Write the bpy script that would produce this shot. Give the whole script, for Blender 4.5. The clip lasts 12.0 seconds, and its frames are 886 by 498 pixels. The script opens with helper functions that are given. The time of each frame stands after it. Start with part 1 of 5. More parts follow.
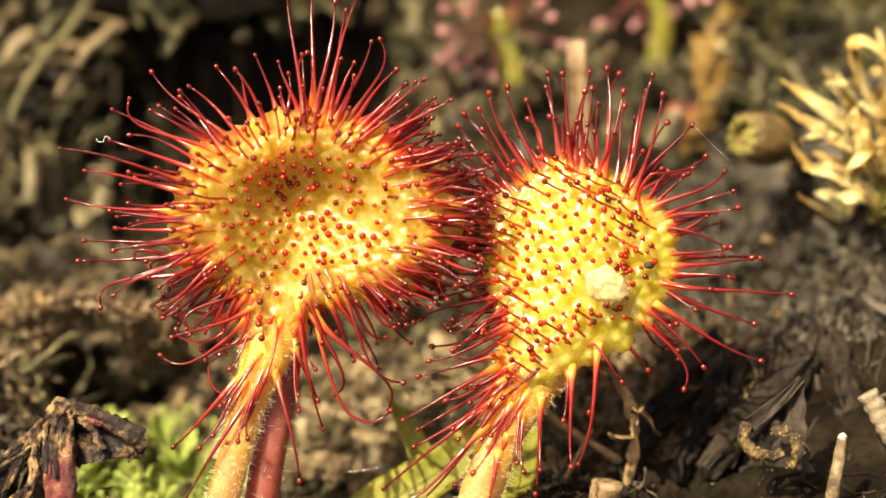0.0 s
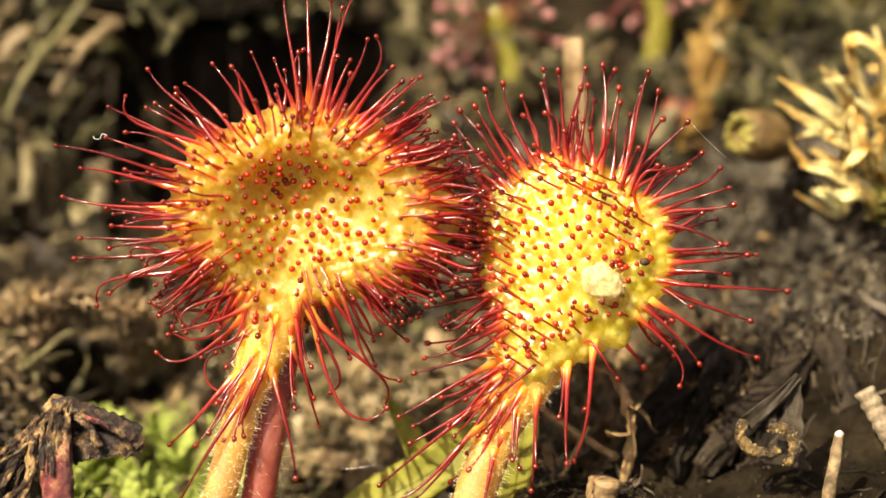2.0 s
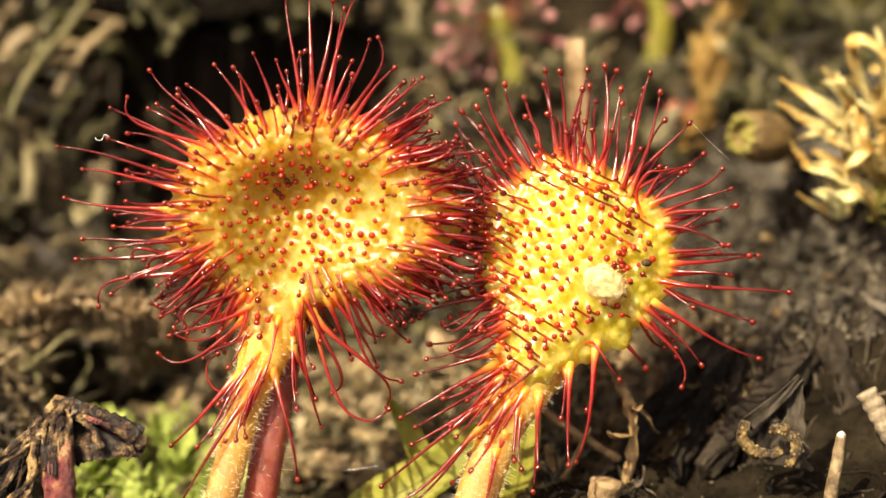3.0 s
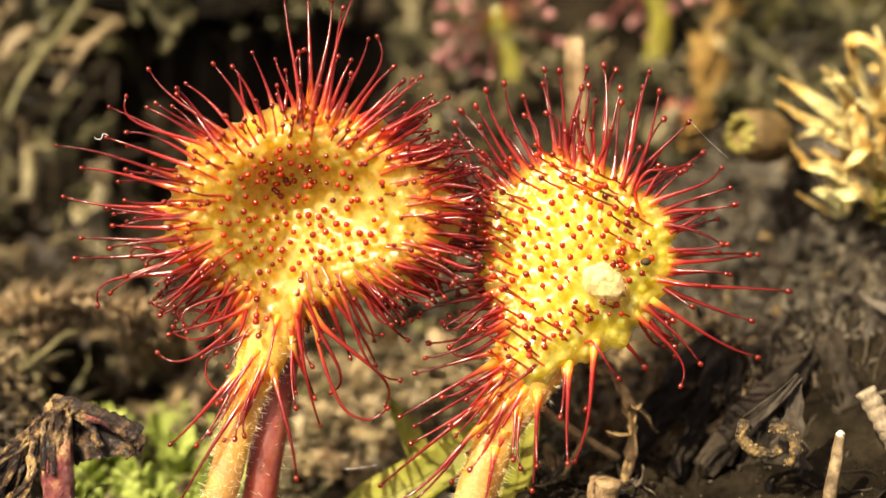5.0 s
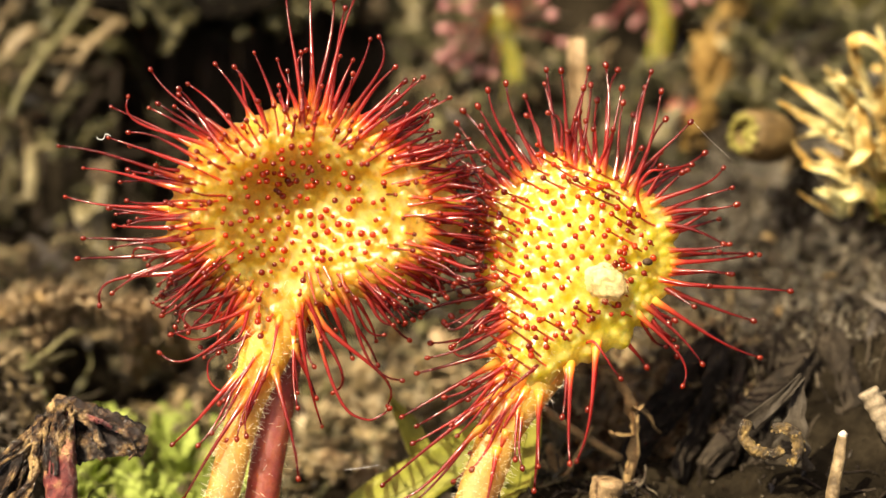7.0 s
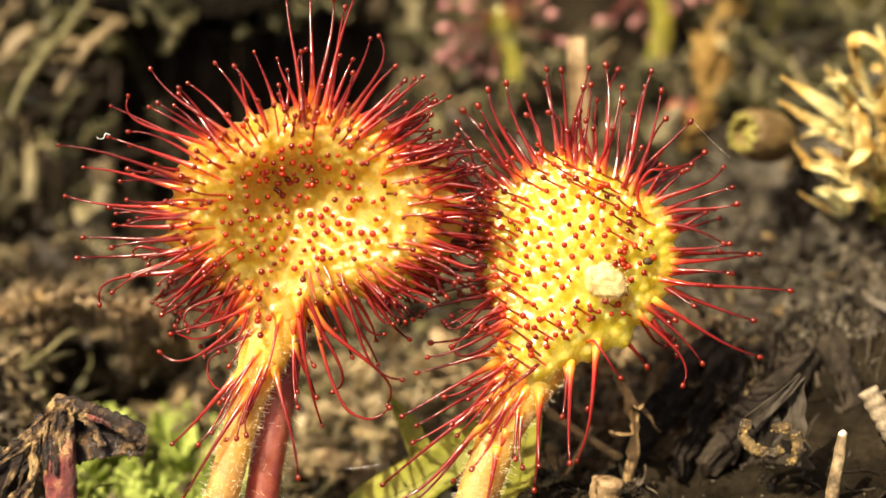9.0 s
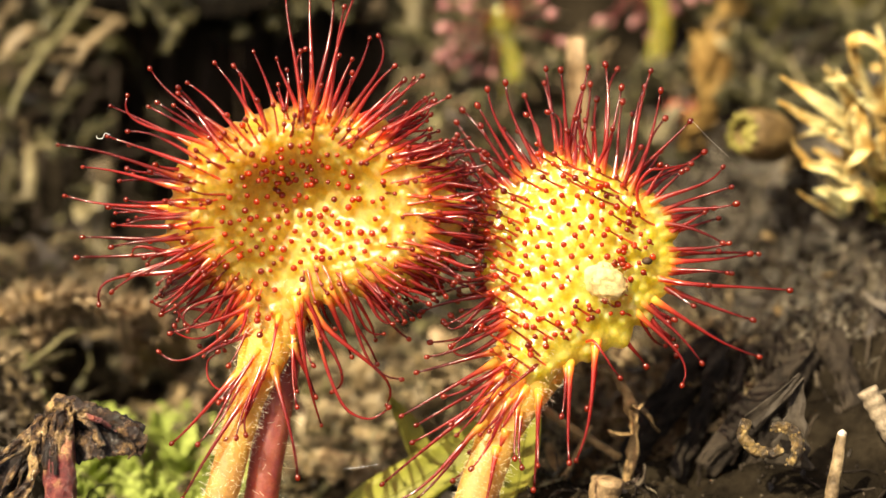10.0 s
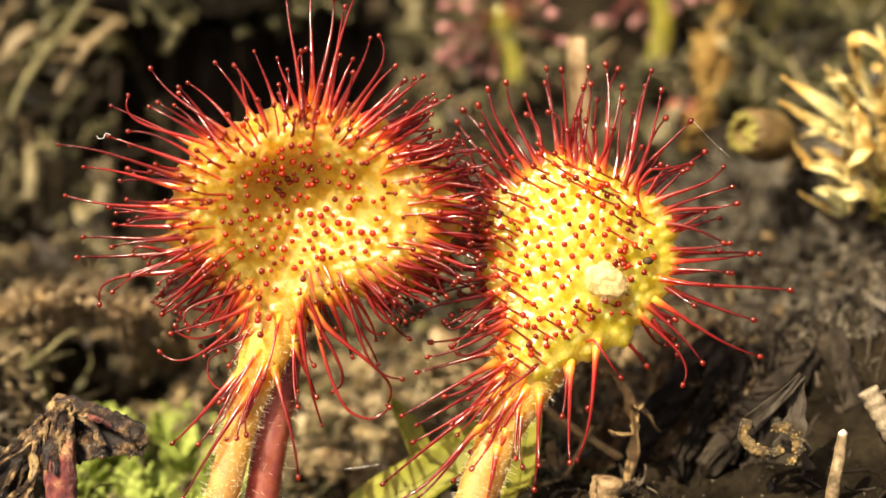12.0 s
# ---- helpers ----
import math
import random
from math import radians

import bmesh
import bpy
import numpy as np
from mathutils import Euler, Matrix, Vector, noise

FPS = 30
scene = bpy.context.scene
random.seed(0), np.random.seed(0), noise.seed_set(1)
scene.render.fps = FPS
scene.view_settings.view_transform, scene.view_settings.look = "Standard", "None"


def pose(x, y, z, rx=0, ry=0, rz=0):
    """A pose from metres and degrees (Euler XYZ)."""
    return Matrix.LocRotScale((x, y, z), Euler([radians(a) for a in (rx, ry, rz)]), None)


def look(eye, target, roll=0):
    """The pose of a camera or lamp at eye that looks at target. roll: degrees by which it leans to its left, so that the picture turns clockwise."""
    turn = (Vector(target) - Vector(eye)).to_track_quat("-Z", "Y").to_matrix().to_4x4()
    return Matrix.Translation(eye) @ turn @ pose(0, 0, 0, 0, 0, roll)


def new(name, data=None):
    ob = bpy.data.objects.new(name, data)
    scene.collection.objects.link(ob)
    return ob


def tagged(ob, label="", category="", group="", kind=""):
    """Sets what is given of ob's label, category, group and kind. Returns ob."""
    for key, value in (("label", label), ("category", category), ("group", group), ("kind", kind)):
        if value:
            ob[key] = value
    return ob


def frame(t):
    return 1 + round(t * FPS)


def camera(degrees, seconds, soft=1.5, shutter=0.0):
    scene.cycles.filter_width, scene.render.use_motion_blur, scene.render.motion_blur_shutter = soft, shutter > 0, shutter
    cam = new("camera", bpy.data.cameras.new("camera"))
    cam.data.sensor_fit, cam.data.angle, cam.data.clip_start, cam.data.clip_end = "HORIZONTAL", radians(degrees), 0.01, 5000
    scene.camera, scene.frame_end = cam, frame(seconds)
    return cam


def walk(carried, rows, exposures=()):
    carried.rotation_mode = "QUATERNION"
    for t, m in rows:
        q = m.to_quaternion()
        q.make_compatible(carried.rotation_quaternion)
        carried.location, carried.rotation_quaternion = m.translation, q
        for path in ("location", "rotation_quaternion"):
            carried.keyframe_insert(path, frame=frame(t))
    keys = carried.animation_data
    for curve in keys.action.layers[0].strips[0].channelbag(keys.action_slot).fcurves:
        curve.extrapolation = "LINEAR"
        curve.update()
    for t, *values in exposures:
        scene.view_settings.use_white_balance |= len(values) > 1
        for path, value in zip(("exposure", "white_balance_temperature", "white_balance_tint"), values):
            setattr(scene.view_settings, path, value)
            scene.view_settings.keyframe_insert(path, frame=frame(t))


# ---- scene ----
cam = camera(20, 12.0, soft=1.5)
cam.data.dof.use_dof = True
cam.data.dof.focus_distance = 0.1
cam.data.dof.aperture_fstop = 35

EYE = (0.0, -0.0866, 0.05)
# Unsteady tripod head: seconds, turn to the left and upwards in thousandths of a degree.
SHAKE = [(0, -8, 73), (0.5, -5, 74), (1, -8, 69), (1.5, -35, 59), (2, -79, 14), (2.5, -40, 43), (3, -34, 36), (4, -45, 24), (5, -55, 14), (5.5, -91, -10),
         (6, -51, -10), (6.5, -16, 20), (7, 0, 19), (8, 0, 12), (9, -2, 6), (9.5, -14, 6), (10, -16, 0), (10.5, -18, -8), (11, -16, -12), (11.5, -2, 0), (12, 0, 0)]
walk(cam, [(t, pose(*EYE, 60, 0, 0) @ pose(0, 0, 0, b / 1000, a / 1000, 0)) for t, a, b in SHAKE], [(0, 1.1, 7350, 12), (12, 1.1, 7350, 12)])

# ---- light ----
SUN = Vector((-0.40, -0.30, 0.865)).normalized()
world = bpy.data.worlds.new("world")
scene.world = world
world.use_nodes = True
wn, wl = world.node_tree.nodes, world.node_tree.links
sky = wn.new("ShaderNodeTexSky")
sky.sky_type, sky.sun_disc = "NISHITA", False
sky.air_density, sky.dust_density, sky.ozone_density = 0.4, 7.0, 0.2
sky.sun_elevation, sky.sun_rotation = math.asin(SUN.z), math.atan2(SUN.x, SUN.y)
wl.new(sky.outputs[0], wn["Background"].inputs[0])
wn["Background"].inputs[1].default_value = 0.106
sun = new("sun", bpy.data.lights.new("sun", "SUN"))
sun.data.energy, sun.data.angle, sun.data.color = 5.0, radians(0.5), (1.0, 0.90, 0.70)
sun.matrix_world = look(SUN, (0, 0, 0))


# ---- materials ----
def nodes_of(name):
    m = bpy.data.materials.new(name)
    m.use_nodes = True
    t = m.node_tree
    return m, t.nodes, t.links, t.nodes["Principled BSDF"], t.nodes["Material Output"]


def ramp_node(nd, stops):
    r = nd.new("ShaderNodeValToRGB")
    while len(r.color_ramp.elements) < len(stops):
        r.color_ramp.elements.new(0.5)
    for e, (p, c) in zip(r.color_ramp.elements, stops):
        e.position, e.color = p, (*c, 1)
    return r


def noise_node(nd, lk, size, detail=4.0, rough=0.6, warp=0.0):
    """Noise whose features are about size metres, in object space."""
    co = nd.new("ShaderNodeTexCoord")
    n = nd.new("ShaderNodeTexNoise")
    n.inputs["Scale"].default_value, n.inputs["Detail"].default_value = 1 / size, detail
    n.inputs["Roughness"].default_value, n.inputs["Distortion"].default_value = rough, warp
    lk.new(co.outputs["Object"], n.inputs["Vector"])
    return n


def bump_to(nd, lk, sources, p, base=None):
    """Chains bumps: sources of (socket, height in metres)."""
    last = base
    for s, d in sources:
        b = nd.new("ShaderNodeBump")
        b.inputs["Strength"].default_value, b.inputs["Distance"].default_value = 1.0, d
        lk.new(s, b.inputs["Height"])
        if last:
            lk.new(last, b.inputs["Normal"])
        last = b.outputs["Normal"]
    lk.new(last, p.inputs["Normal"])
    return last


def mixed(nd, lk, fac, a, b, mode="MIX"):
    m = nd.new("ShaderNodeMix")
    m.data_type, m.blend_type = "RGBA", mode
    for s, v in ((m.inputs[0], fac), (m.inputs[6], a), (m.inputs[7], b)):
        if isinstance(v, bpy.types.NodeSocket):
            lk.new(v, s)
        else:
            s.default_value = v if isinstance(v, (int, float)) else (*v, 1)
    return m.outputs[2]


def glow_through(nd, lk, p, out, colour, amount, gain=1.0):
    """Adds light that passes through a thin leaf."""
    t = nd.new("ShaderNodeBsdfTranslucent")
    mx = nd.new("ShaderNodeMixShader")
    mx.inputs[0].default_value = amount
    if isinstance(colour, bpy.types.NodeSocket):
        lk.new(mixed(nd, lk, 1.0, colour, (gain, gain, gain), "MULTIPLY"), t.inputs[0])
    else:
        t.inputs[0].default_value = (*colour, 1)
    lk.new(p.outputs[0], mx.inputs[1])
    lk.new(t.outputs[0], mx.inputs[2])
    lk.new(mx.outputs[0], out.inputs[0])


def leaf_material(name, pale, deep, green, through_amount=0.42, head=None, wet=1.0):
    m, nd, lk, p, out = nodes_of(name)
    a, b = noise_node(nd, lk, 0.0009, 3), noise_node(nd, lk, 0.00016, 3)
    r = ramp_node(nd, [(0.36, green), (0.5, deep), (0.66, pale)])
    lk.new(a.outputs[0], r.inputs[0])
    r2 = ramp_node(nd, [(0.35, (0.82, 0.80, 0.7)), (0.6, (1, 1, 1))])
    lk.new(b.outputs[0], r2.inputs[0])
    body = r.outputs[0]
    if head:
        at = nd.new("ShaderNodeAttribute")
        at.attribute_name = "along"
        fade = ramp_node(nd, [(0.22, (0, 0, 0)), (0.55, (1, 1, 1))])
        lk.new(at.outputs["Fac"], fade.inputs[0])
        body = mixed(nd, lk, fade.outputs[0], head, body)
    col = mixed(nd, lk, 1.0, body, r2.outputs[0], "MULTIPLY")
    lk.new(col, p.inputs["Base Color"])
    p.inputs["Roughness"].default_value = 0.28 if wet > 0.3 else 0.55
    p.inputs["Coat Weight"].default_value, p.inputs["Coat Roughness"].default_value = wet, 0.3
    p.inputs["Coat IOR"].default_value = 1.65
    p.inputs["Subsurface Weight"].default_value, p.inputs["Subsurface Scale"].default_value = 0.9, 0.0026
    p.inputs["Subsurface Radius"].default_value = (1.0, 0.75, 0.2)
    bump_to(nd, lk, [(a.outputs[0], 0.00005), (b.outputs[0], 0.00003)], p)
    glow_through(nd, lk, p, out, col, through_amount)
    return m


def stalk_material(name, stops, rough=0.18, amount=0.42, clear=0.0, glassy=0.0):
    """Colour runs along the tentacle from foot to gland."""
    m, nd, lk, p, out = nodes_of(name)
    at = nd.new("ShaderNodeAttribute")
    at.attribute_name = "along"
    r = ramp_node(nd, stops)
    lk.new(at.outputs["Fac"], r.inputs[0])
    info = nd.new("ShaderNodeObjectInfo")
    v = ramp_node(nd, [(0.0, (0.55, 0.5, 0.5)), (1.0, (1.2, 1.25, 1.25))])
    lk.new(info.outputs["Random"], v.inputs[0])
    col = mixed(nd, lk, 1.0, r.outputs[0], v.outputs[0], "MULTIPLY")
    lk.new(col, p.inputs["Base Color"])
    p.inputs["Specular IOR Level"].default_value, p.inputs["Transmission Weight"].default_value = 0.35, clear
    n = noise_node(nd, lk, 0.0002, 2)
    p.inputs["Roughness"].default_value = rough
    p.inputs["Coat Weight"].default_value, p.inputs["Coat Roughness"].default_value, p.inputs["Coat IOR"].default_value = 0.95, 0.15, 1.68
    bump_to(nd, lk, [(n.outputs[0], 0.00004)], p)
    glow_through(nd, lk, p, out, col, amount, 1.65)
    if glassy:
        clear_skin, mx = nd.new("ShaderNodeBsdfTransparent"), nd.new("ShaderNodeMixShader")
        clear_skin.inputs[0].default_value, mx.inputs[0].default_value = (0.90, 0.26, 0.18, 1), glassy
        lk.new(out.inputs[0].links[0].from_socket, mx.inputs[1])
        lk.new(clear_skin.outputs[0], mx.inputs[2])
        lk.new(mx.outputs[0], out.inputs[0])
    return m


def gland_material(name, skin, inner):
    """A red bead under a clear sticky drop."""
    m, nd, lk, p, out = nodes_of(name)
    info = nd.new("ShaderNodeObjectInfo")
    v = ramp_node(nd, [(0.0, (0.6, 0.5, 0.5)), (1.0, (1.2, 1.3, 1.2))])
    lk.new(info.outputs["Random"], v.inputs[0])
    lk.new(mixed(nd, lk, 1.0, skin, v.outputs[0], "MULTIPLY"), p.inputs["Base Color"])
    p.inputs["Roughness"].default_value, p.inputs["Specular IOR Level"].default_value = 0.25, 0.4
    p.inputs["Coat Weight"].default_value, p.inputs["Coat Roughness"].default_value, p.inputs["Coat IOR"].default_value = 1.0, 0.16, 1.48
    p.inputs["Transmission Weight"].default_value = 0.2
    glow_through(nd, lk, p, out, inner, 0.34)
    return m


def litter_material(name, stops, grain=0.0004, rough=0.75, relief=0.00012, amount=0.0, sheen=0.10, mottle=0.9, islands=1.0):
    """Dead or living plant matter: each loose piece its own tone, with grain and stains."""
    m, nd, lk, p, out = nodes_of(name)
    geo = nd.new("ShaderNodeNewGeometry")
    r = ramp_node(nd, stops)
    big, fine = noise_node(nd, lk, grain * 6, 4), noise_node(nd, lk, grain, 5, 0.7)
    add = nd.new("ShaderNodeMath")
    add.operation = "MULTIPLY_ADD"
    lk.new(big.outputs[0], add.inputs[0])
    add.inputs[1].default_value = mottle
    sub = nd.new("ShaderNodeMath")
    sub.operation = "MULTIPLY_ADD"
    lk.new(geo.outputs["Random Per Island"], sub.inputs[0])
    sub.inputs[1].default_value, sub.inputs[2].default_value = islands, 0.5 - mottle / 2 - islands / 2
    lk.new(sub.outputs[0], add.inputs[2])
    lk.new(add.outputs[0], r.inputs[0])
    r2 = ramp_node(nd, [(0.3, (0.45, 0.42, 0.4)), (0.62, (1.1, 1.08, 1.05))])
    lk.new(fine.outputs[0], r2.inputs[0])
    col = mixed(nd, lk, 1.0, r.outputs[0], r2.outputs[0], "MULTIPLY")
    lk.new(col, p.inputs["Base Color"])
    p.inputs["Roughness"].default_value = rough
    p.inputs["Specular IOR Level"].default_value = sheen
    bump_to(nd, lk, [(big.outputs[0], relief * 2), (fine.outputs[0], relief)], p)
    if amount:
        glow_through(nd, lk, p, out, col, amount)
    return m


LEAF_GOLD = leaf_material("leaf_gold", (0.95, 0.71, 0.18), (0.92, 0.59, 0.105), (0.85, 0.50, 0.065), 0.55, None, 0.4)
LEAF_LEMON = leaf_material("leaf_lemon", (0.92, 0.76, 0.17), (0.88, 0.65, 0.08), (0.74, 0.55, 0.04))
STALK_SKIN = leaf_material("stalk_skin", (0.48, 0.29, 0.085), (0.41, 0.23, 0.062), (0.36, 0.19, 0.052), 0.15, (0.72, 0.45, 0.07), 0.1)
STALK_RED = leaf_material("stalk_red", (0.40, 0.12, 0.075), (0.34, 0.08, 0.055), (0.28, 0.05, 0.045), 0.2, None, 0.2)
FAR_LEAF = leaf_material("far_leaf", (0.62, 0.58, 0.16), (0.50, 0.46, 0.10), (0.36, 0.34, 0.08))
TENTACLE = stalk_material("tentacle", [(0.0, (0.95, 0.76, 0.15)), (0.07, (0.90, 0.54, 0.10)), (0.14, (0.62, 0.14, 0.04)), (0.24, (0.37, 0.038, 0.030)), (0.6, (0.27, 0.023, 0.020)), (1.0, (0.15, 0.012, 0.010))], glassy=0.27)
TENTACLE_RED = stalk_material("tentacle_red", [(0.0, (0.93, 0.70, 0.13)), (0.09, (0.88, 0.52, 0.09)), (0.17, (0.62, 0.14, 0.04)), (0.27, (0.41, 0.042, 0.033)), (0.6, (0.30, 0.025, 0.021)), (1.0, (0.16, 0.012, 0.010))], glassy=0.30)
TENTACLE_SHORT = stalk_material("tentacle_short", [(0.0, (0.85, 0.55, 0.06)), (0.16, (0.62, 0.10, 0.03)), (1.0, (0.30, 0.022, 0.015))])
TENTACLE_PINK = stalk_material("tentacle_pink", [(0.0, (0.5, 0.3, 0.12)), (0.4, (0.28, 0.08, 0.07)), (1.0, (0.3, 0.1, 0.1))])
GLAND = gland_material("gland", (0.42, 0.034, 0.007), (0.86, 0.12, 0.014))
GLAND_DARK = gland_material("gland_dark", (0.19, 0.016, 0.006), (0.62, 0.07, 0.013))
GLAND_PINK = gland_material("gland_pink", (0.55, 0.27, 0.26), (0.65, 0.35, 0.32))
HAIR = stalk_material("hair", [(0.0, (0.85, 0.75, 0.45)), (1.0, (0.9, 0.88, 0.8))], 0.3, 0.4)
# Blacker than real peat: the deep shade between the litter is in this colour.
SHADED_PEAT = litter_material("peat", [(0.25, (0.00405, 0.00339, 0.0025)), (0.5, (0.0101, 0.0081, 0.00524)), (0.68, (0.0228, 0.0183, 0.0115)), (0.85, (0.0605, 0.0496, 0.0324))], 0.0005, 0.85, 0.0003, 0.0, 0.02)
CRUMB = litter_material("crumb", [(0.1, (0.00935, 0.00714, 0.00561)), (0.45, (0.0328, 0.0255, 0.0168)), (0.75, (0.0845, 0.0694, 0.0471)), (0.92, (0.188, 0.168, 0.123))], 0.0003, 0.45, 0.0001, 0.0, 0.4)
FIBRE = litter_material("fibre", [(0.1, (0.00828, 0.006, 0.00495)), (0.5, (0.0276, 0.021, 0.0149)), (0.8, (0.069, 0.0555, 0.0396)), (1.0, (0.166, 0.143, 0.099))], 0.0003, 0.7, 0.0001)
STRAW = litter_material("straw", [(0.1, (0.04, 0.035, 0.0175)), (0.45, (0.115, 0.1, 0.0525)), (0.75, (0.225, 0.195, 0.1)), (1.0, (0.425, 0.369, 0.206))], 0.0003, 0.42, 0.00008, 0.15, 0.4)
BEIGE = litter_material("beige", [(0.1, (0.357, 0.272, 0.136)), (0.5, (0.493, 0.391, 0.221)), (1.0, (0.612, 0.527, 0.357))], 0.0003, 0.55, 0.00008, 0.12)
TAN = litter_material("tan", [(0.1, (0.176, 0.112, 0.048)), (0.5, (0.304, 0.208, 0.096)), (1.0, (0.416, 0.32, 0.176))], 0.0004, 0.65, 0.0001, 0.1)
OCHRE = litter_material("ochre", [(0.1, (0.0522, 0.0305, 0.0104)), (0.5, (0.174, 0.105, 0.0296)), (1.0, (0.4, 0.278, 0.096))], 0.0005, 0.6, 0.0001, 0.15)
GOLDEN = litter_material("golden", [(0.1, (0.24, 0.12, 0.03)), (0.45, (0.624, 0.408, 0.12)), (0.9, (0.95, 0.95, 0.504))], 0.0003, 0.5, 0.0001, 0.2, 0.1, 1.7, 0.8)
MOSS = litter_material("moss", [(0.1, (0.113, 0.169, 0.0267)), (0.45, (0.293, 0.374, 0.0757)), (0.9, (0.537, 0.641, 0.213))], 0.0005, 0.55, 0.0001, 0.3)
CUP = litter_material("cup", [(0.1, (0.045, 0.028, 0.011)), (0.5, (0.15, 0.098, 0.036)), (1.0, (0.32, 0.23, 0.09))], 0.0004, 0.5, 0.00015, 0.0, 0.3, 1.4, 0.2)
PALE = litter_material("pale", [(0.1, (0.5, 0.44, 0.34)), (0.9, (0.8, 0.75, 0.65))], 0.0002, 0.35, 0.00006, 0.0, 0.5, 1.0, 0.2)
STUB = litter_material("stub", [(0.2, (0.07, 0.05, 0.027)), (0.5, (0.21, 0.155, 0.085)), (0.8, (0.46, 0.37, 0.22))], 0.0003, 0.4, 0.0001, 0.0, 0.3, 1.7, 0.2)
BROWN_MOSS = litter_material("brown_moss", [(0.1, (0.0547, 0.0408, 0.0224)), (0.5, (0.188, 0.145, 0.0785)), (1.0, (0.438, 0.34, 0.187))], 0.0005, 0.42, 0.0001, 0.2, 0.4)
OLIVE = litter_material("olive", [(0.1, (0.0322, 0.0322, 0.0129)), (0.5, (0.0966, 0.094, 0.0375)), (1.0, (0.258, 0.236, 0.107))], 0.0005, 0.42, 0.0001, 0.2, 0.4)
BLADE = litter_material("blade", [(0.1, (0.12, 0.14, 0.02)), (0.5, (0.26, 0.27, 0.045)), (1.0, (0.46, 0.42, 0.10))], 0.0008, 0.4, 0.00004, 0.35)
WITHERED = litter_material("withered", [(0.3, (0.010, 0.006, 0.004)), (0.5, (0.045, 0.025, 0.013)), (0.62, (0.14, 0.082, 0.038)), (0.8, (0.55, 0.38, 0.17))], 0.00014, 0.24, 0.00026, 0.0, 0.7, 1.7, 0.5)
WITHERED_RED = litter_material("withered_red", [(0.2, (0.05, 0.010, 0.010)), (0.42, (0.17, 0.032, 0.034)), (0.58, (0.28, 0.08, 0.06)), (0.8, (0.60, 0.40, 0.18))], 0.00014, 0.32, 0.00018, 0.0, 0.6, 1.9, 0.4)
GILT = litter_material("gilt", [(0.25, (0.035, 0.022, 0.008)), (0.45, (0.24, 0.16, 0.05)), (0.65, (0.46, 0.34, 0.12)), (0.9, (0.88, 0.74, 0.38))], 0.00016, 0.28, 0.0002, 0.0, 0.8, 1.3, 0.3)
BUFF = litter_material("buff", [(0.1, (0.15, 0.095, 0.042)), (0.5, (0.27, 0.185, 0.095)), (1.0, (0.46, 0.36, 0.22))], 0.0003, 0.5, 0.00008, 0.08, 0.3)
CHALK = litter_material("chalk", [(0.1, (0.136, 0.104, 0.064)), (0.5, (0.264, 0.216, 0.144)), (1.0, (0.416, 0.36, 0.264))], 0.0004, 0.6, 0.0001, 0.0, 0.2, 1.8, 0.4)
FLUFF = litter_material("fluff", [(0.1, (0.86, 0.66, 0.26)), (0.5, (0.93, 0.77, 0.37)), (1.0, (0.97, 0.86, 0.50))], 0.0004, 0.8, 0.00004, 0.45, 0.1, 0.5, 0.3)
SHEATH = litter_material("sheath", [(0.1, (0.016, 0.0127, 0.00861)), (0.5, (0.0387, 0.0318, 0.0227)), (1.0, (0.0728, 0.0615, 0.0455))], 0.0005, 0.6, 0.00008, 0.0, 0.15, 1.2, 0.2)
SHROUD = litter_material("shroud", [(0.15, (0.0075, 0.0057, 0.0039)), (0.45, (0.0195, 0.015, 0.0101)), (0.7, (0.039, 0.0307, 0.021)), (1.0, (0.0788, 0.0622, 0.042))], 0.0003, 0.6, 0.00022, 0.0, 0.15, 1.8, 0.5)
BANK = litter_material("bank", [(0.1, (0.0333, 0.0307, 0.0239)), (0.4, (0.0918, 0.084, 0.0636)), (0.7, (0.166, 0.15, 0.11)), (1.0, (0.291, 0.258, 0.189))], 0.0003, 0.4, 0.0001, 0.0, 0.5, 0.7, 1.0)
DULL_MOSS = litter_material("dull_moss", [(0.1, (0.08, 0.075, 0.018)), (0.5, (0.22, 0.20, 0.045)), (1.0, (0.48, 0.44, 0.15))], 0.0003, 0.5, 0.0001, 0.1, 0.2, 1.4, 1.0)
BLACKISH = litter_material("blackish", [(0.1, (0.02, 0.012, 0.008)), (0.5, (0.05, 0.03, 0.018)), (1.0, (0.12, 0.08, 0.05))], 0.0002, 0.3, 0.00005)
SILK = stalk_material("silk", [(0.0, (0.8, 0.8, 0.78)), (1.0, (0.8, 0.8, 0.78))], 0.2, 0.3)

# ---- mesh helpers: all in millimetres until the mesh is made ----
MM = 0.001
TILT = Matrix.Rotation(radians(60), 4, "X")


def slope(u, v, w):
    """Millimetres along the leaves' own slanting plane: right, up the slope, and away behind it."""
    return TILT @ Vector((u, v, -w))


class Geo:
    def __init__(self):
        self.v, self.f, self.a = [], [], []

    def add(self, verts, faces, along):
        k = len(self.v)
        self.v += verts
        self.f += [tuple(i + k for i in f) for f in faces]
        self.a += along

    def mesh(self, name, material):
        me = bpy.data.meshes.new(name)
        me.from_pydata([(p[0] * MM, p[1] * MM, p[2] * MM) for p in self.v], [], self.f)
        at = me.attributes.new("along", "FLOAT", "POINT")
        at.data.foreach_set("value", self.a)
        me.polygons.foreach_set("use_smooth", [True] * len(me.polygons))
        me.materials.append(material)
        me.update()
        return me


def bezier(a, b, c, d, n):
    out = []
    for i in range(n + 1):
        t = i / n
        s = 1 - t
        out.append(a * s ** 3 + b * 3 * s * s * t + c * 3 * s * t * t + d * t ** 3)
    return out


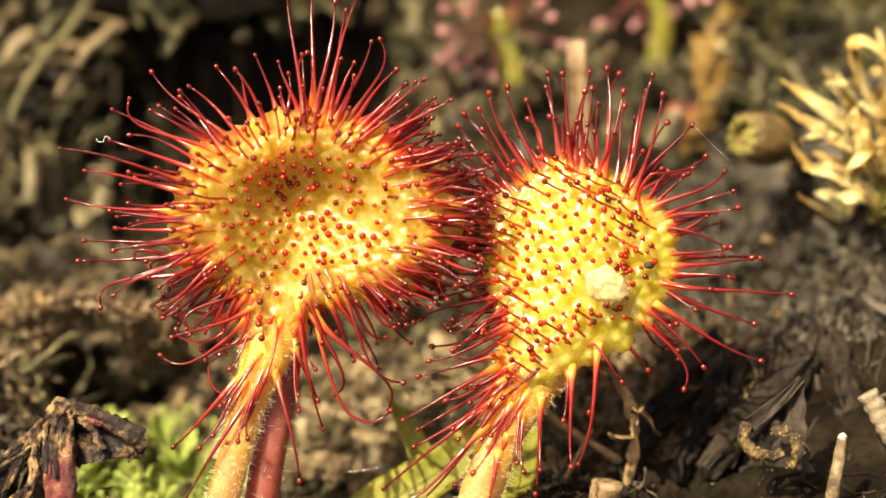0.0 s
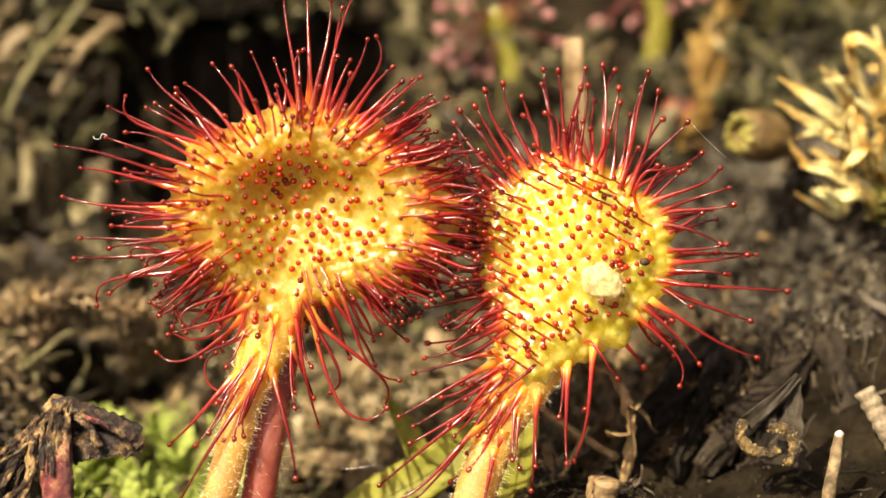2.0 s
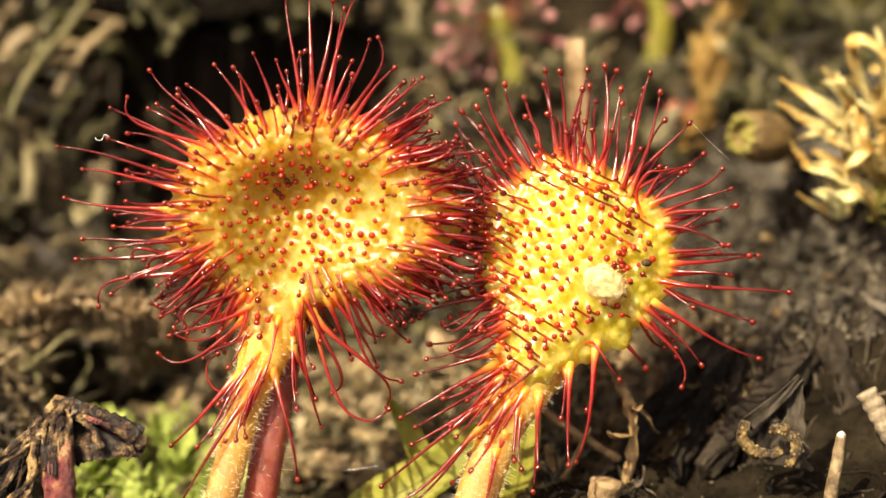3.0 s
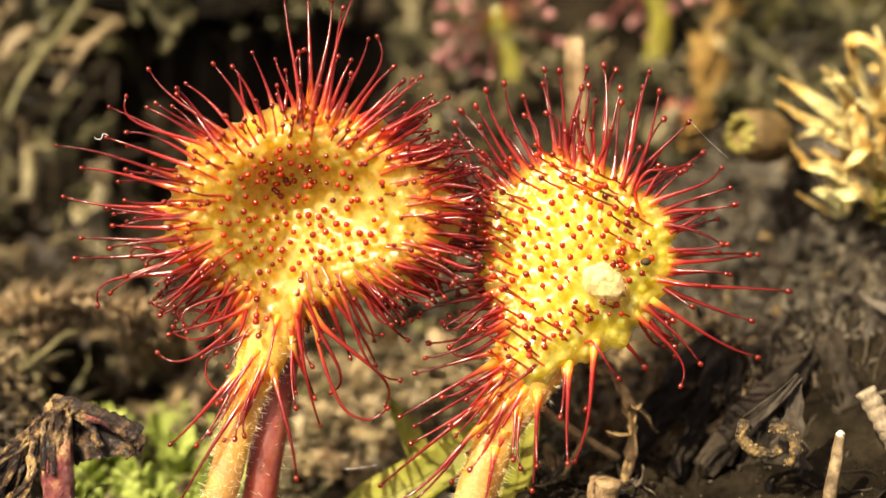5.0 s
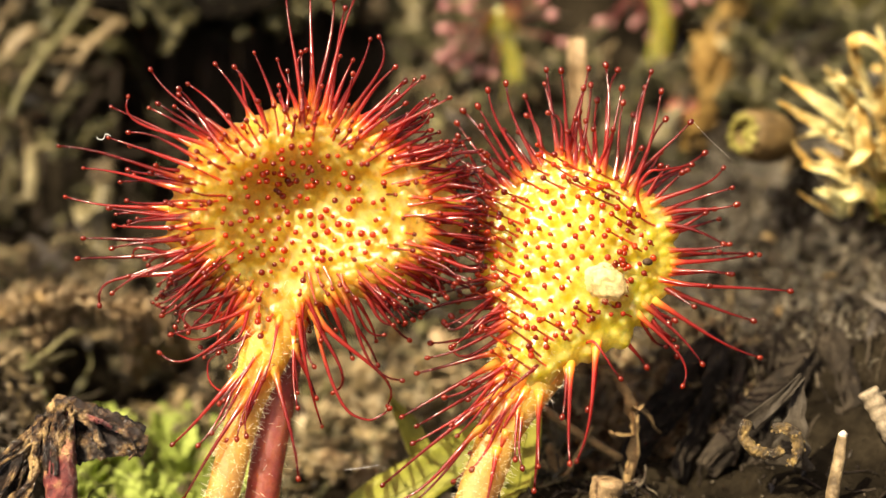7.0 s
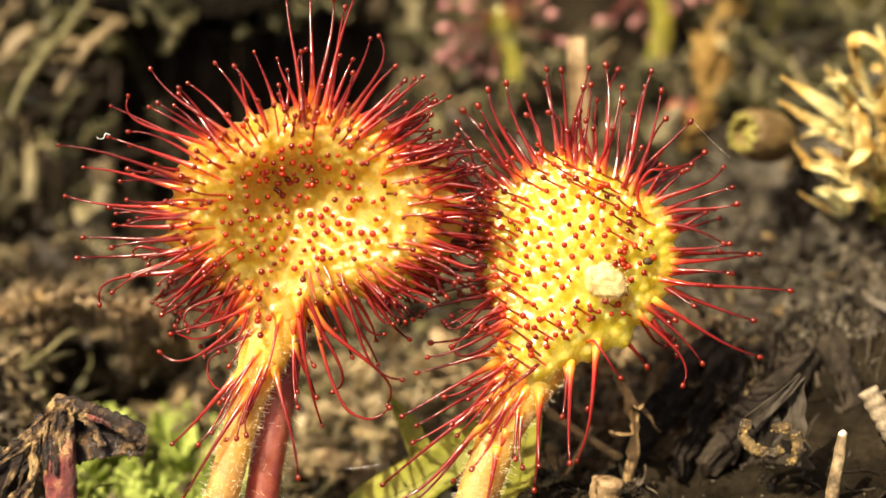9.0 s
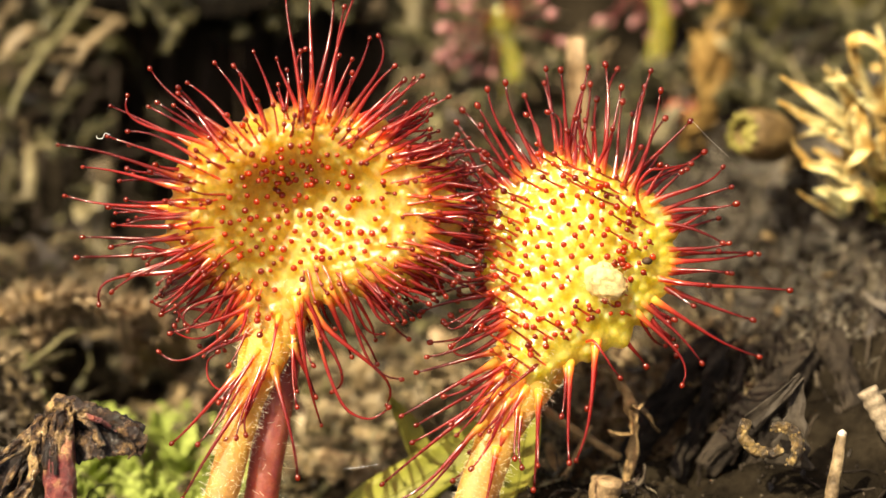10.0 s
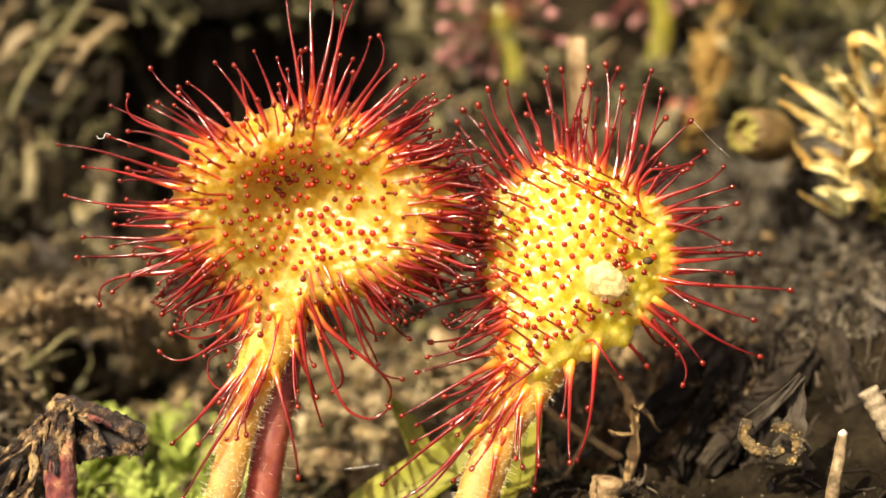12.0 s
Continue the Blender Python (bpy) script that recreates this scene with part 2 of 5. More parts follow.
def smooth_line(points, n):
    """A soft curve through the given points."""
    p = [Vector(q) for q in points]
    p = [p[0] * 2 - p[1]] + p + [p[-1] * 2 - p[-2]]
    out = []
    for i in range(1, len(p) - 2):
        for k in range(n):
            t = k / n
            out.append(0.5 * ((2 * p[i]) + (p[i + 1] - p[i - 1]) * t + (2 * p[i - 1] - 5 * p[i] + 4 * p[i + 1] - p[i + 2]) * t * t
                              + (3 * p[i] - p[i - 1] - 3 * p[i + 1] + p[i + 2]) * t ** 3))
    out.append(p[-2])
    return out


def tube(geo, line, radii, seg=7, flat=1.0, flat_axis=None, lump=0.0):
    """A tube along a line; flat squeezes it along flat_axis; lump roughens it."""
    n = len(line)
    verts, faces, along = [], [], []
    side = None
    for i, p in enumerate(line):
        d = (line[min(i + 1, n - 1)] - line[max(i - 1, 0)])
        d = d.normalized() if d.length > 1e-9 else Vector((0, 0, 1))
        if flat_axis is not None:
            b = (Vector(flat_axis) - d * d.dot(Vector(flat_axis))).normalized()
        elif side is None:
            b = d.orthogonal().normalized()
        else:
            b = (side - d * d.dot(side)).normalized()
        side = b
        c = d.cross(b)
        r = radii[i] if not isinstance(radii, (int, float)) else radii
        for k in range(seg):
            w = 2 * math.pi * k / seg
            q = r * (1 + (lump * (noise.noise((p.x * 2.1 + k * 1.7, p.y * 2.1, p.z * 2.1 + k)) + 0.5 * noise.noise((p.x * 8 + k * 2.3, p.y * 8, p.z * 8))) if lump else 0))
            verts.append(p + c * (math.cos(w) * q) + b * (math.sin(w) * q * flat))
            along.append(i / (n - 1))
    for i in range(n - 1):
        for k in range(seg):
            a, b2 = i * seg + k, i * seg + (k + 1) % seg
            faces.append((a, b2, b2 + seg, a + seg))
    verts += [line[0].copy(), line[-1].copy()]
    along += [0.0, 1.0]
    for k in range(seg):
        faces.append((n * seg, (k + 1) % seg, k))
        faces.append((n * seg + 1, (n - 1) * seg + k, (n - 1) * seg + (k + 1) % seg))
    geo.add(verts, faces, along)


def blob(geo, centre, size, rough=0.35, rings=6, seg=9, turn=None):
    """An uneven lump."""
    s = Vector((random.uniform(-50, 50), random.uniform(-50, 50), random.uniform(-50, 50)))
    turn = turn or Euler((random.uniform(0, 6), random.uniform(0, 6), random.uniform(0, 6))).to_matrix()
    verts, faces = [], []
    for i in range(rings + 1):
        th = math.pi * i / rings
        for k in range(seg):
            ph = 2 * math.pi * k / seg
            d = Vector((math.sin(th) * math.cos(ph), math.sin(th) * math.sin(ph), math.cos(th)))
            q = 1 + rough * noise.noise(d * 1.6 + s) + rough * 0.6 * noise.noise(d * 4 + s)
            verts.append(Vector(centre) + turn @ Vector((d.x * size[0] * q, d.y * size[1] * q, d.z * size[2] * q)))
    for i in range(rings):
        for k in range(seg):
            a, b = i * seg + k, i * seg + (k + 1) % seg
            faces.append((a, b, b + seg, a + seg))
    geo.add(verts, faces, [0.5] * len(verts))


def blade(geo, line, widths, up, thick=0.06, cup=0.25, cross=4, ripple=0.0):
    """A leaf-like strip with two skins along a line, hollowed across by cup."""
    n = len(line)
    verts, faces, along = [], [], []
    m = cross + 1
    for skin in (0, 1):
        for i, p in enumerate(line):
            d = (line[min(i + 1, n - 1)] - line[max(i - 1, 0)]).normalized()
            b = d.cross(Vector(up))
            b = b.normalized() if b.length > 1e-6 else d.orthogonal().normalized()
            c = b.cross(d)
            for k in range(m):
                s = 2 * k / cross - 1
                w = widths[i]
                z = w * cup * s * s + ripple * noise.noise((p.x * 1.3 + s * 2, p.y * 1.3, p.z * 1.3 + 7))
                verts.append(p + b * (s * w) + c * (z - skin * thick * (1 - 0.7 * abs(s))))
                along.append(i / (n - 1))
    o = n * m
    for i in range(n - 1):
        for k in range(cross):
            a = i * m + k
            faces.append((a, a + 1, a + m + 1, a + m))
            faces.append((o + a, o + a + m, o + a + m + 1, o + a + 1))
    edge = [k for k in range(m)] + [i * m + m - 1 for i in range(1, n)] + [(n - 1) * m + k for k in range(m - 2, -1, -1)] + [i * m for i in range(n - 2, 0, -1)]
    for i, a in enumerate(edge):
        b = edge[(i + 1) % len(edge)]
        faces.append((b, a, o + a, o + b))
    geo.add(verts, faces, along)


def part(name, geo, material, parent, label=""):
    ob = new(name, geo.mesh(name, material) if isinstance(geo, Geo) else geo)
    ob.parent = parent
    return tagged(ob, label)


def thing(name, label, category, group="", at=(0, 0, 0)):
    ob = new(name)
    ob.empty_display_size = 0.001
    ob.location = Vector(at) * MM
    return tagged(ob, label, category, group)


def single(name, geo, material, label, category, group="", kind=""):
    return tagged(new(name, geo.mesh(name, material)), label, category, group, kind)


# ---- ground ----
def rise(y):
    """The ground climbs behind the leaves and levels out again."""
    return 0.6 * (max(0.0, min(y, 44.0) - 18.0))


def ground_height(x, y):
    """Millimetres; the peat is uneven, with a bank where x is large and hollows behind the leaves."""
    e = max(0.0, 1 - max(0.0, math.hypot(x, y - 20) - 70) / 200)
    hump = 3.0 / (1 + math.exp(-max(-60.0, min(60.0, (x - 11.5) / 1.6)))) * math.exp(-((y - 4) / 16) ** 2)
    hump += 6.5 * math.exp(-((x - 21.5) / 5.5) ** 2 - ((y - 18) / 7) ** 2)
    calm = math.exp(-((x - 15.5) / 4) ** 2 - ((y + 1) / 5) ** 2)
    hump += 3.5 * math.exp(-((x + 22.6) / 5.5) ** 2 - ((y - 28) / 7) ** 2)
    hump -= 13.0 * math.exp(-((x + 10) / 7.2) ** 2 - ((y - 28) / 5) ** 2)
    hump -= 3.2 * math.exp(-((x + 8) / 11) ** 2 - ((y - 4) / 9) ** 2)
    hump -= 5.0 * math.exp(-((x + 15.8) / 3) ** 2 - ((y - 11.2) / 2.2) ** 2) + 4.0 * math.exp(-((x + 20.4) / 1.8) ** 2 - ((y - 19.5) / 2) ** 2)
    hump -= 2.0 * math.exp(-((x + 12.5) / 5) ** 2 - ((y - 8) / 5) ** 2)
    hump -= 3.5 * math.exp(-((x + 3) / 6.5) ** 2 - ((y - 6) / 8) ** 2)
    p = Vector((x, y, 0.0))
    big = noise.noise(p * 0.13 + Vector((3.1, 0, 0))) * 1.5 + noise.noise(p * 0.3 + Vector((0, 9.2, 0))) * 1.1
    fine = noise.noise(p * 0.75) * 0.55 + noise.noise(p * 1.7) * 0.28
    return -11.0 + (rise(y) + hump + (big * 1.3 + fine * 1.3) * (1 - 0.7 * calm) - 1.3 * calm) * e


def spread(lo, hi, step, far):
    c = list(np.arange(lo, hi + step / 2, step))
    a, b, s = c[0], c[-1], step
    while b < far:
        s *= 1.35
        a, b = a - s, b + s
        c = [a] + c + [b]
    return c


XS, YS = spread(-36, 36, 0.4, 40000), spread(-14, 66, 0.45, 40000)
g = Geo()
g.v = [Vector((x, y, ground_height(x, y))) for y in YS for x in XS]
g.a = [0.0] * len(g.v)
nx = len(XS)
g.f = [(j * nx + i, j * nx + i + 1, j * nx + nx + i + 1, j * nx + nx + i) for j in range(len(YS) - 1) for i in range(nx - 1)]
single("ground", g, SHADED_PEAT, "uneven peat ground, darkened for the shade between the litter", "ground", kind="structure")


# Litter is thinned out here so the near-black peat stands for deep shade.
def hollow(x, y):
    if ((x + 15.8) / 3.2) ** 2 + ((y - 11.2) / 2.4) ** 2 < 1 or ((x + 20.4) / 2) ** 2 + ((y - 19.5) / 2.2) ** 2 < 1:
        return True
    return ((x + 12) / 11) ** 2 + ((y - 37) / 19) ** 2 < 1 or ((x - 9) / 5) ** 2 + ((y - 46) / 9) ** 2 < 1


def bank(x, y):
    return x > 9 and 4 < y < 24


def on_ground(x, y, lift=0.0):
    """A place on the peat; y past 18 counts along the level and is carried up the slope."""
    if y > 18:
        k = 123.8 / (61 + 0.6 * (y + 86.6))
        x, y = x * k, (y + 86.6) * k - 86.6
    return Vector((x, y, ground_height(x, y) + lift))
# Rim tentacles: bearing of the tip, its reach in mm, bearing of the foot.
LEFT_RIM_a = [
    (2, 7.39, 9), (7, 6.76, 15), (15, 5.89, 23), (22, 6.75, 29), (30, 6.19, 40), (35, 7.46, 41),
    (39, 6.79, 40), (45, 7.19, 49), (47, 6.96, 50), (48, 6.08, 55), (49, 6.68, 52), (54, 6.79, 56),
    (64, 7.65, 59), (66, 7.35, 66), (68, 6.23, 68), (74, 8.8, 72), (76, 8.21, 68), (79, 8.36, 78),
    (86, 6.25, 81), (86, 8.57, 80), (92, 8.37, 83), (96, 5.86, 86), (105, 6.49, 100),
]
LEFT_RIM_b = [
    (112, 5.9, 107), (119, 6.63, 114), (130, 6.36, 125), (136, 7.91, 130), (142, 6.6, 137), (145, 6.9, 141),
    (146, 7.72, 141), (151, 8.47, 148), (155, 7.08, 152), (159, 6.92, 157), (159, 7.87, 157), (165, 9.44, 165),
    (169, 8.6, 170), (177, 9.17, 180), (180, 7.2, 184), (188, 8.4, 194), (193, 8.74, 201), (196, 6.64, 203),
    (205, 7.81, 205), (206, 8.61, 213), (221, 6.33, 228), (223, 6.59, 244), (226, 6.89, 247),
]
LEFT_RIM_c = [
    (227, 6.29, 238), (227, 7.9, 246), (236, 6.7, 245), (239, 6.83, 252), (271, 7.25, 269), (277, 8.7, 271),
    (282, 7.46, 279), (288, 5.05, 286), (291, 6.31, 291), (295, 8.69, 279), (298, 6.99, 294), (302, 7.99, 301),
    (305, 6.13, 303), (311, 6.89, 311), (317, 5.49, 314), (319, 6.54, 311), (330, 6.93, 336), (336, 6.12, 331),
    (341, 6.98, 344), (345, 6.49, 348), (349, 7.18, 351), (353, 6.98, 355), (358, 7.12, 3),
]
RIGHT_RIM_a = [
    (1, 6.8, 357), (1, 7.31, 2), (6, 5.68, 23), (19, 6.53, 29), (25, 6.62, 30), (32, 6.79, 38),
    (40, 5.27, 38), (40, 6.56, 53), (51, 6.96, 57), (58, 6.6, 54), (64, 7.37, 52), (69, 6.19, 63),
    (69, 7.33, 59), (69, 7.99, 61), (74, 6.5, 66), (76, 6.99, 75), (78, 7.84, 75), (82, 7.82, 75),
    (83, 6.44, 80), (86, 6.99, 90), (87, 7.68, 95), (89, 6.77, 97), (96, 7.47, 97), (100, 7.67, 101),
    (101, 7.17, 102), (108, 6.92, 109), (110, 6.09, 112),
]
RIGHT_RIM_b = [
    (113, 7.59, 115), (119, 7.64, 121), (124, 7.29, 127), (127, 6.55, 130), (128, 7.56, 130), (132, 7.34, 135),
    (135, 6.9, 145), (141, 5.55, 146), (144, 7.32, 150), (158, 5.45, 163), (167, 5.43, 169), (174, 5.21, 175),
    (185, 5.42, 188), (196, 5.02, 197), (199, 6.66, 203), (205, 5.66, 214), (210, 6.88, 221), (215, 6.3, 226),
    (216, 4.73, 211), (309, 6.53, 316), (319, 4.99, 316), (319, 6.38, 324), (331, 8.28, 330), (340, 7.31, 340),
    (351, 8.41, 344), (354, 6.13, 349),
]
# Tentacles of the leaf stalks: foot and tip in mm from the middle of the blade.
LEFT_STALK = [
    (-2.11, -6.46, -4.79, -9.31), (-0.94, -6.12, -2.59, -9.13), (-1.73, -7.25, -4.32, -11.43), (-0.79, -6.34, 0.2, -10.57),
    (-0.04, -5.44, 0.85, -7.47),
]
RIGHT_STALK = [
    (-3.26, -3.71, -6.5, -4.57), (-3.38, -4.16, -7.09, -6.23), (-2.92, -4.27, -5.4, -5.54), (-2.81, -4.16, -4.27, -4.97),
    (-2.92, -4.61, -6.52, -6.66), (-3.15, -5.29, -6.66, -7.31), (-3.6, -5.51, -7.88, -8.98), (-2.92, -4.72, -4.54, -6.08),
    (-3.82, -6.52, -7.6, -9.67), (-2.92, -5.06, -6.64, -9.65), (-2.81, -5.51, -4.34, -8.3), (-2.36, -4.84, -5.06, -8.84),
    (-0.56, -4.39, -0.79, -6.23), (-0.45, -4.16, -0.52, -8.05), (0.79, -4.16, -0.18, -8.03), (-1.69, -5.29, -1.91, -9.16),
    (0.79, -4.16, 0.27, -5.96), (-1.42, -4.0, -3.15, -5.35), (-2.18, -4.4, -3.3, -5.5), (-2.18, -5.17, -3.8, -7.56), (-2.6, -5.4, -4.4, -7.7),
    (-3.0, -6.84, -3.7, -8.9), (-2.4, -3.9, -4.6, -5.0), (-1.5, -3.4, -2.8, -3.6), (-3.38, -3.26, -6.08, -3.94), (-3.38, -7.54, -3.82, -9.65),
]


# ---- sundew leaves ----
def ball_mesh(name, material, stretch=1.25):
    bm = bmesh.new()
    bmesh.ops.create_icosphere(bm, subdivisions=2, radius=MM)
    for v in bm.verts:
        v.co.z *= stretch
    me = bpy.data.meshes.new(name)
    bm.to_mesh(me)
    bm.free()
    me.polygons.foreach_set("use_smooth", [True] * len(me.polygons))
    me.materials.append(material)
    return me


BALL, BALL_DARK, BALL_PINK = ball_mesh("gland", GLAND), ball_mesh("gland", GLAND_DARK), ball_mesh("gland", GLAND_PINK)


def tentacle(leaf, foot, out, tip, arrive, r0, r1, ball, bead, material, n=12, seg=7, parent_label=""):
    """One tentacle from foot to tip, leaving along out and arriving along arrive, with its gland."""
    d = (tip - foot).length
    line = bezier(foot, foot + out * d * 0.38, tip - arrive * d * 0.36, tip, n)
    radii = []
    for i in range(n + 1):
        s = i / n
        radii.append(r1 + (r0 - r1) * (1 - s) ** 1.25 + r0 * 0.85 * max(0, 1 - s * 4) ** 1.5)
    g = Geo()
    tube(g, line, radii, seg)
    ob = part("tentacle", g, material, leaf)
    gl = new("gland", ball)
    gl.parent = ob
    q = (line[-1] - line[-2]).to_track_quat("Z", "Y")
    gl.matrix_local = Matrix.LocRotScale((line[-1] + (line[-1] - line[-2]).normalized() * bead * 0.6) * MM, q, (bead, bead, bead))
    return ob


def spaced(count, gap, place, tries=6000):
    """Random places at least gap apart. place() gives (key, point)."""
    got = []
    for _ in range(tries):
        k, p = place()
        if all((p - q).length > gap for _, q in got):
            got.append((k, p))
            if len(got) >= count:
                break
    return got


class Lamina:
    """The blade of a sundew leaf in its own plane: x, y across it, z towards its upper face. outline: bearing and reach in mm."""

    def __init__(self, outline, neck, cup, lean, scallops):
        self.outline, self.neck, self.cup, self.lean, self.scallops = outline, radians(neck), cup, lean, scallops
        reach = []
        n = len(outline)
        for k in range(720):
            w = k / 2
            i = max((j for j in range(n) if outline[j][0] <= w), default=n - 1)
            (a0, p0), (a1, p1), (a2, p2), (a3, p3) = (outline[(i + d) % n] for d in (-1, 0, 1, 2))
            t = ((w - a1) % 360) / ((a2 - a1) % 360)
            reach.append(0.5 * (2 * p1 + (p2 - p0) * t + (2 * p0 - 5 * p1 + 4 * p2 - p3) * t * t + (3 * p1 - p0 - 3 * p2 + p3) * t ** 3))
        self.table = np.convolve(np.concatenate([reach[-9:], reach, reach[:9]]), np.ones(13) / 13, "same")[9:-9]

    def reach(self, th):
        w = (math.degrees(th) % 360) * 2
        i = int(w)
        return self.table[i % 720] * (1 - w + i) + self.table[(i + 1) % 720] * (w - i)

    def at(self, r, th):
        dn = (th - self.neck + math.pi) % (2 * math.pi) - math.pi
        f = self.reach(th) * (1 + (0.02 * math.sin(th * self.scallops) + 0.02 * math.sin(th * 17 + 2)) * r ** 6)
        x, y = r * f * math.cos(th), r * f * math.sin(th)
        dive = 0.5 * math.exp(-(dn / 0.42) ** 2) * max(0.0, (r - 0.8) / 0.2) ** 2
        return Vector((x, y, self.height(r, th, dn) - dive + self.lean[0] * x + self.lean[1] * y))

    def height(self, r, th, dn):
        c = self.cup
        open_side = 1 - 0.93 * math.exp(-(dn / 0.65) ** 2)
        if c > 0:
            c *= open_side * (1 + 0.34 * math.cos(th - radians(122)))
            if r < 0.72:
                t = r / 0.72
                return c * t * t * (2 - t * t)
            return c * (1 - 0.9 * ((r - 0.72) / 0.28) ** 2)
        return c * r ** 2.6 * open_side - 0.25 * math.exp(-((r * math.cos(th) - 0.45) / 0.22) ** 2 - ((r * math.sin(th) + 0.1) / 0.4) ** 2)

    def normal(self, r, th):
        e = 0.02
        a, b = self.at(min(r + e, 1.0), th) - self.at(max(r - e, 0.001), th), self.at(r, th + e) - self.at(r, th - e)
        n = a.cross(b).normalized()
        return n if n.z > 0 else -n

    def mesh_geo(self, feet, rings=80, seg=260):
        """feet: place, height, width and outward pull of the cone under each tentacle."""
        flat = np.array([self.at(max(i / rings, 0.004), 2 * math.pi * k / seg) for i in range(rings + 1) for k in range(seg)])
        lift, pull = np.zeros(len(flat)), np.zeros(len(flat))
        for p, h, w, out in feet:
            e = np.exp(-((flat[:, 0] - p[0]) ** 2 + (flat[:, 1] - p[1]) ** 2) / (2 * w * w))
            lift = np.maximum(lift, h * e)
            if out:
                pull = np.maximum(pull, out * np.sqrt(e))
        rim = np.repeat(np.clip((np.linspace(0, 1, rings + 1) - 0.8) / 0.2, 0, 1) ** 2, seg)
        away = flat[:, :2] / np.maximum(np.hypot(flat[:, 0], flat[:, 1]), 0.01)[:, None]
        flat[:, :2] += away * (pull * rim)[:, None]
        top, low = flat.copy(), flat.copy()
        top[:, 2] += lift
        fade = np.repeat(np.linspace(0, 1, rings + 1), seg)
        low[:, 2] -= 0.12 + 0.38 * np.sqrt(np.clip(1 - fade ** 4, 0, 1))
        g = Geo()
        f = []
        for i in range(rings):
            for k in range(seg):
                a, b = i * seg + k, i * seg + (k + 1) % seg
                f.append((a, a + seg, b + seg, b))
        o = len(top)
        f2 = [(o + a, o + d, o + c, o + b) for a, b, c, d in f]
        edge = [((rings * seg + k), o + rings * seg + k, o + rings * seg + (k + 1) % seg, rings * seg + (k + 1) % seg) for k in range(seg)]
        vs = [Vector(p) for p in np.vstack([top, low])]
        g.add(vs, f + f2 + edge, [0.0] * len(vs))
        return g


def hairs(count, line, radii, flat_axis, lo, hi):
    g = Geo()
    for _ in range(count):
        i = random.randrange(1, len(line) - 1)
        d = (line[i + 1] - line[i - 1]).normalized()
        b = (Vector(flat_axis) - d * d.dot(Vector(flat_axis))).normalized()
        c = d.cross(b)
        w = random.uniform(0, 2 * math.pi)
        n = (c * math.cos(w) + b * math.sin(w)).normalized()
        p = line[i] + (line[i + 1] - line[i]) * random.random() + c * math.cos(w) * radii[i] + b * math.sin(w) * radii[i] * 0.8
        ln = random.uniform(lo, hi)
        bend = Vector((random.gauss(0, 1), random.gauss(0, 1), random.gauss(0, 1))) * ln * 0.5
        tube(g, bezier(p, p + n * ln * 0.4, p + n * ln * 0.8 + bend * 0.4, p + n * ln * 0.9 + bend, 4), [0.0065, 0.0065, 0.006, 0.0055, 0.004], 3)
    return g


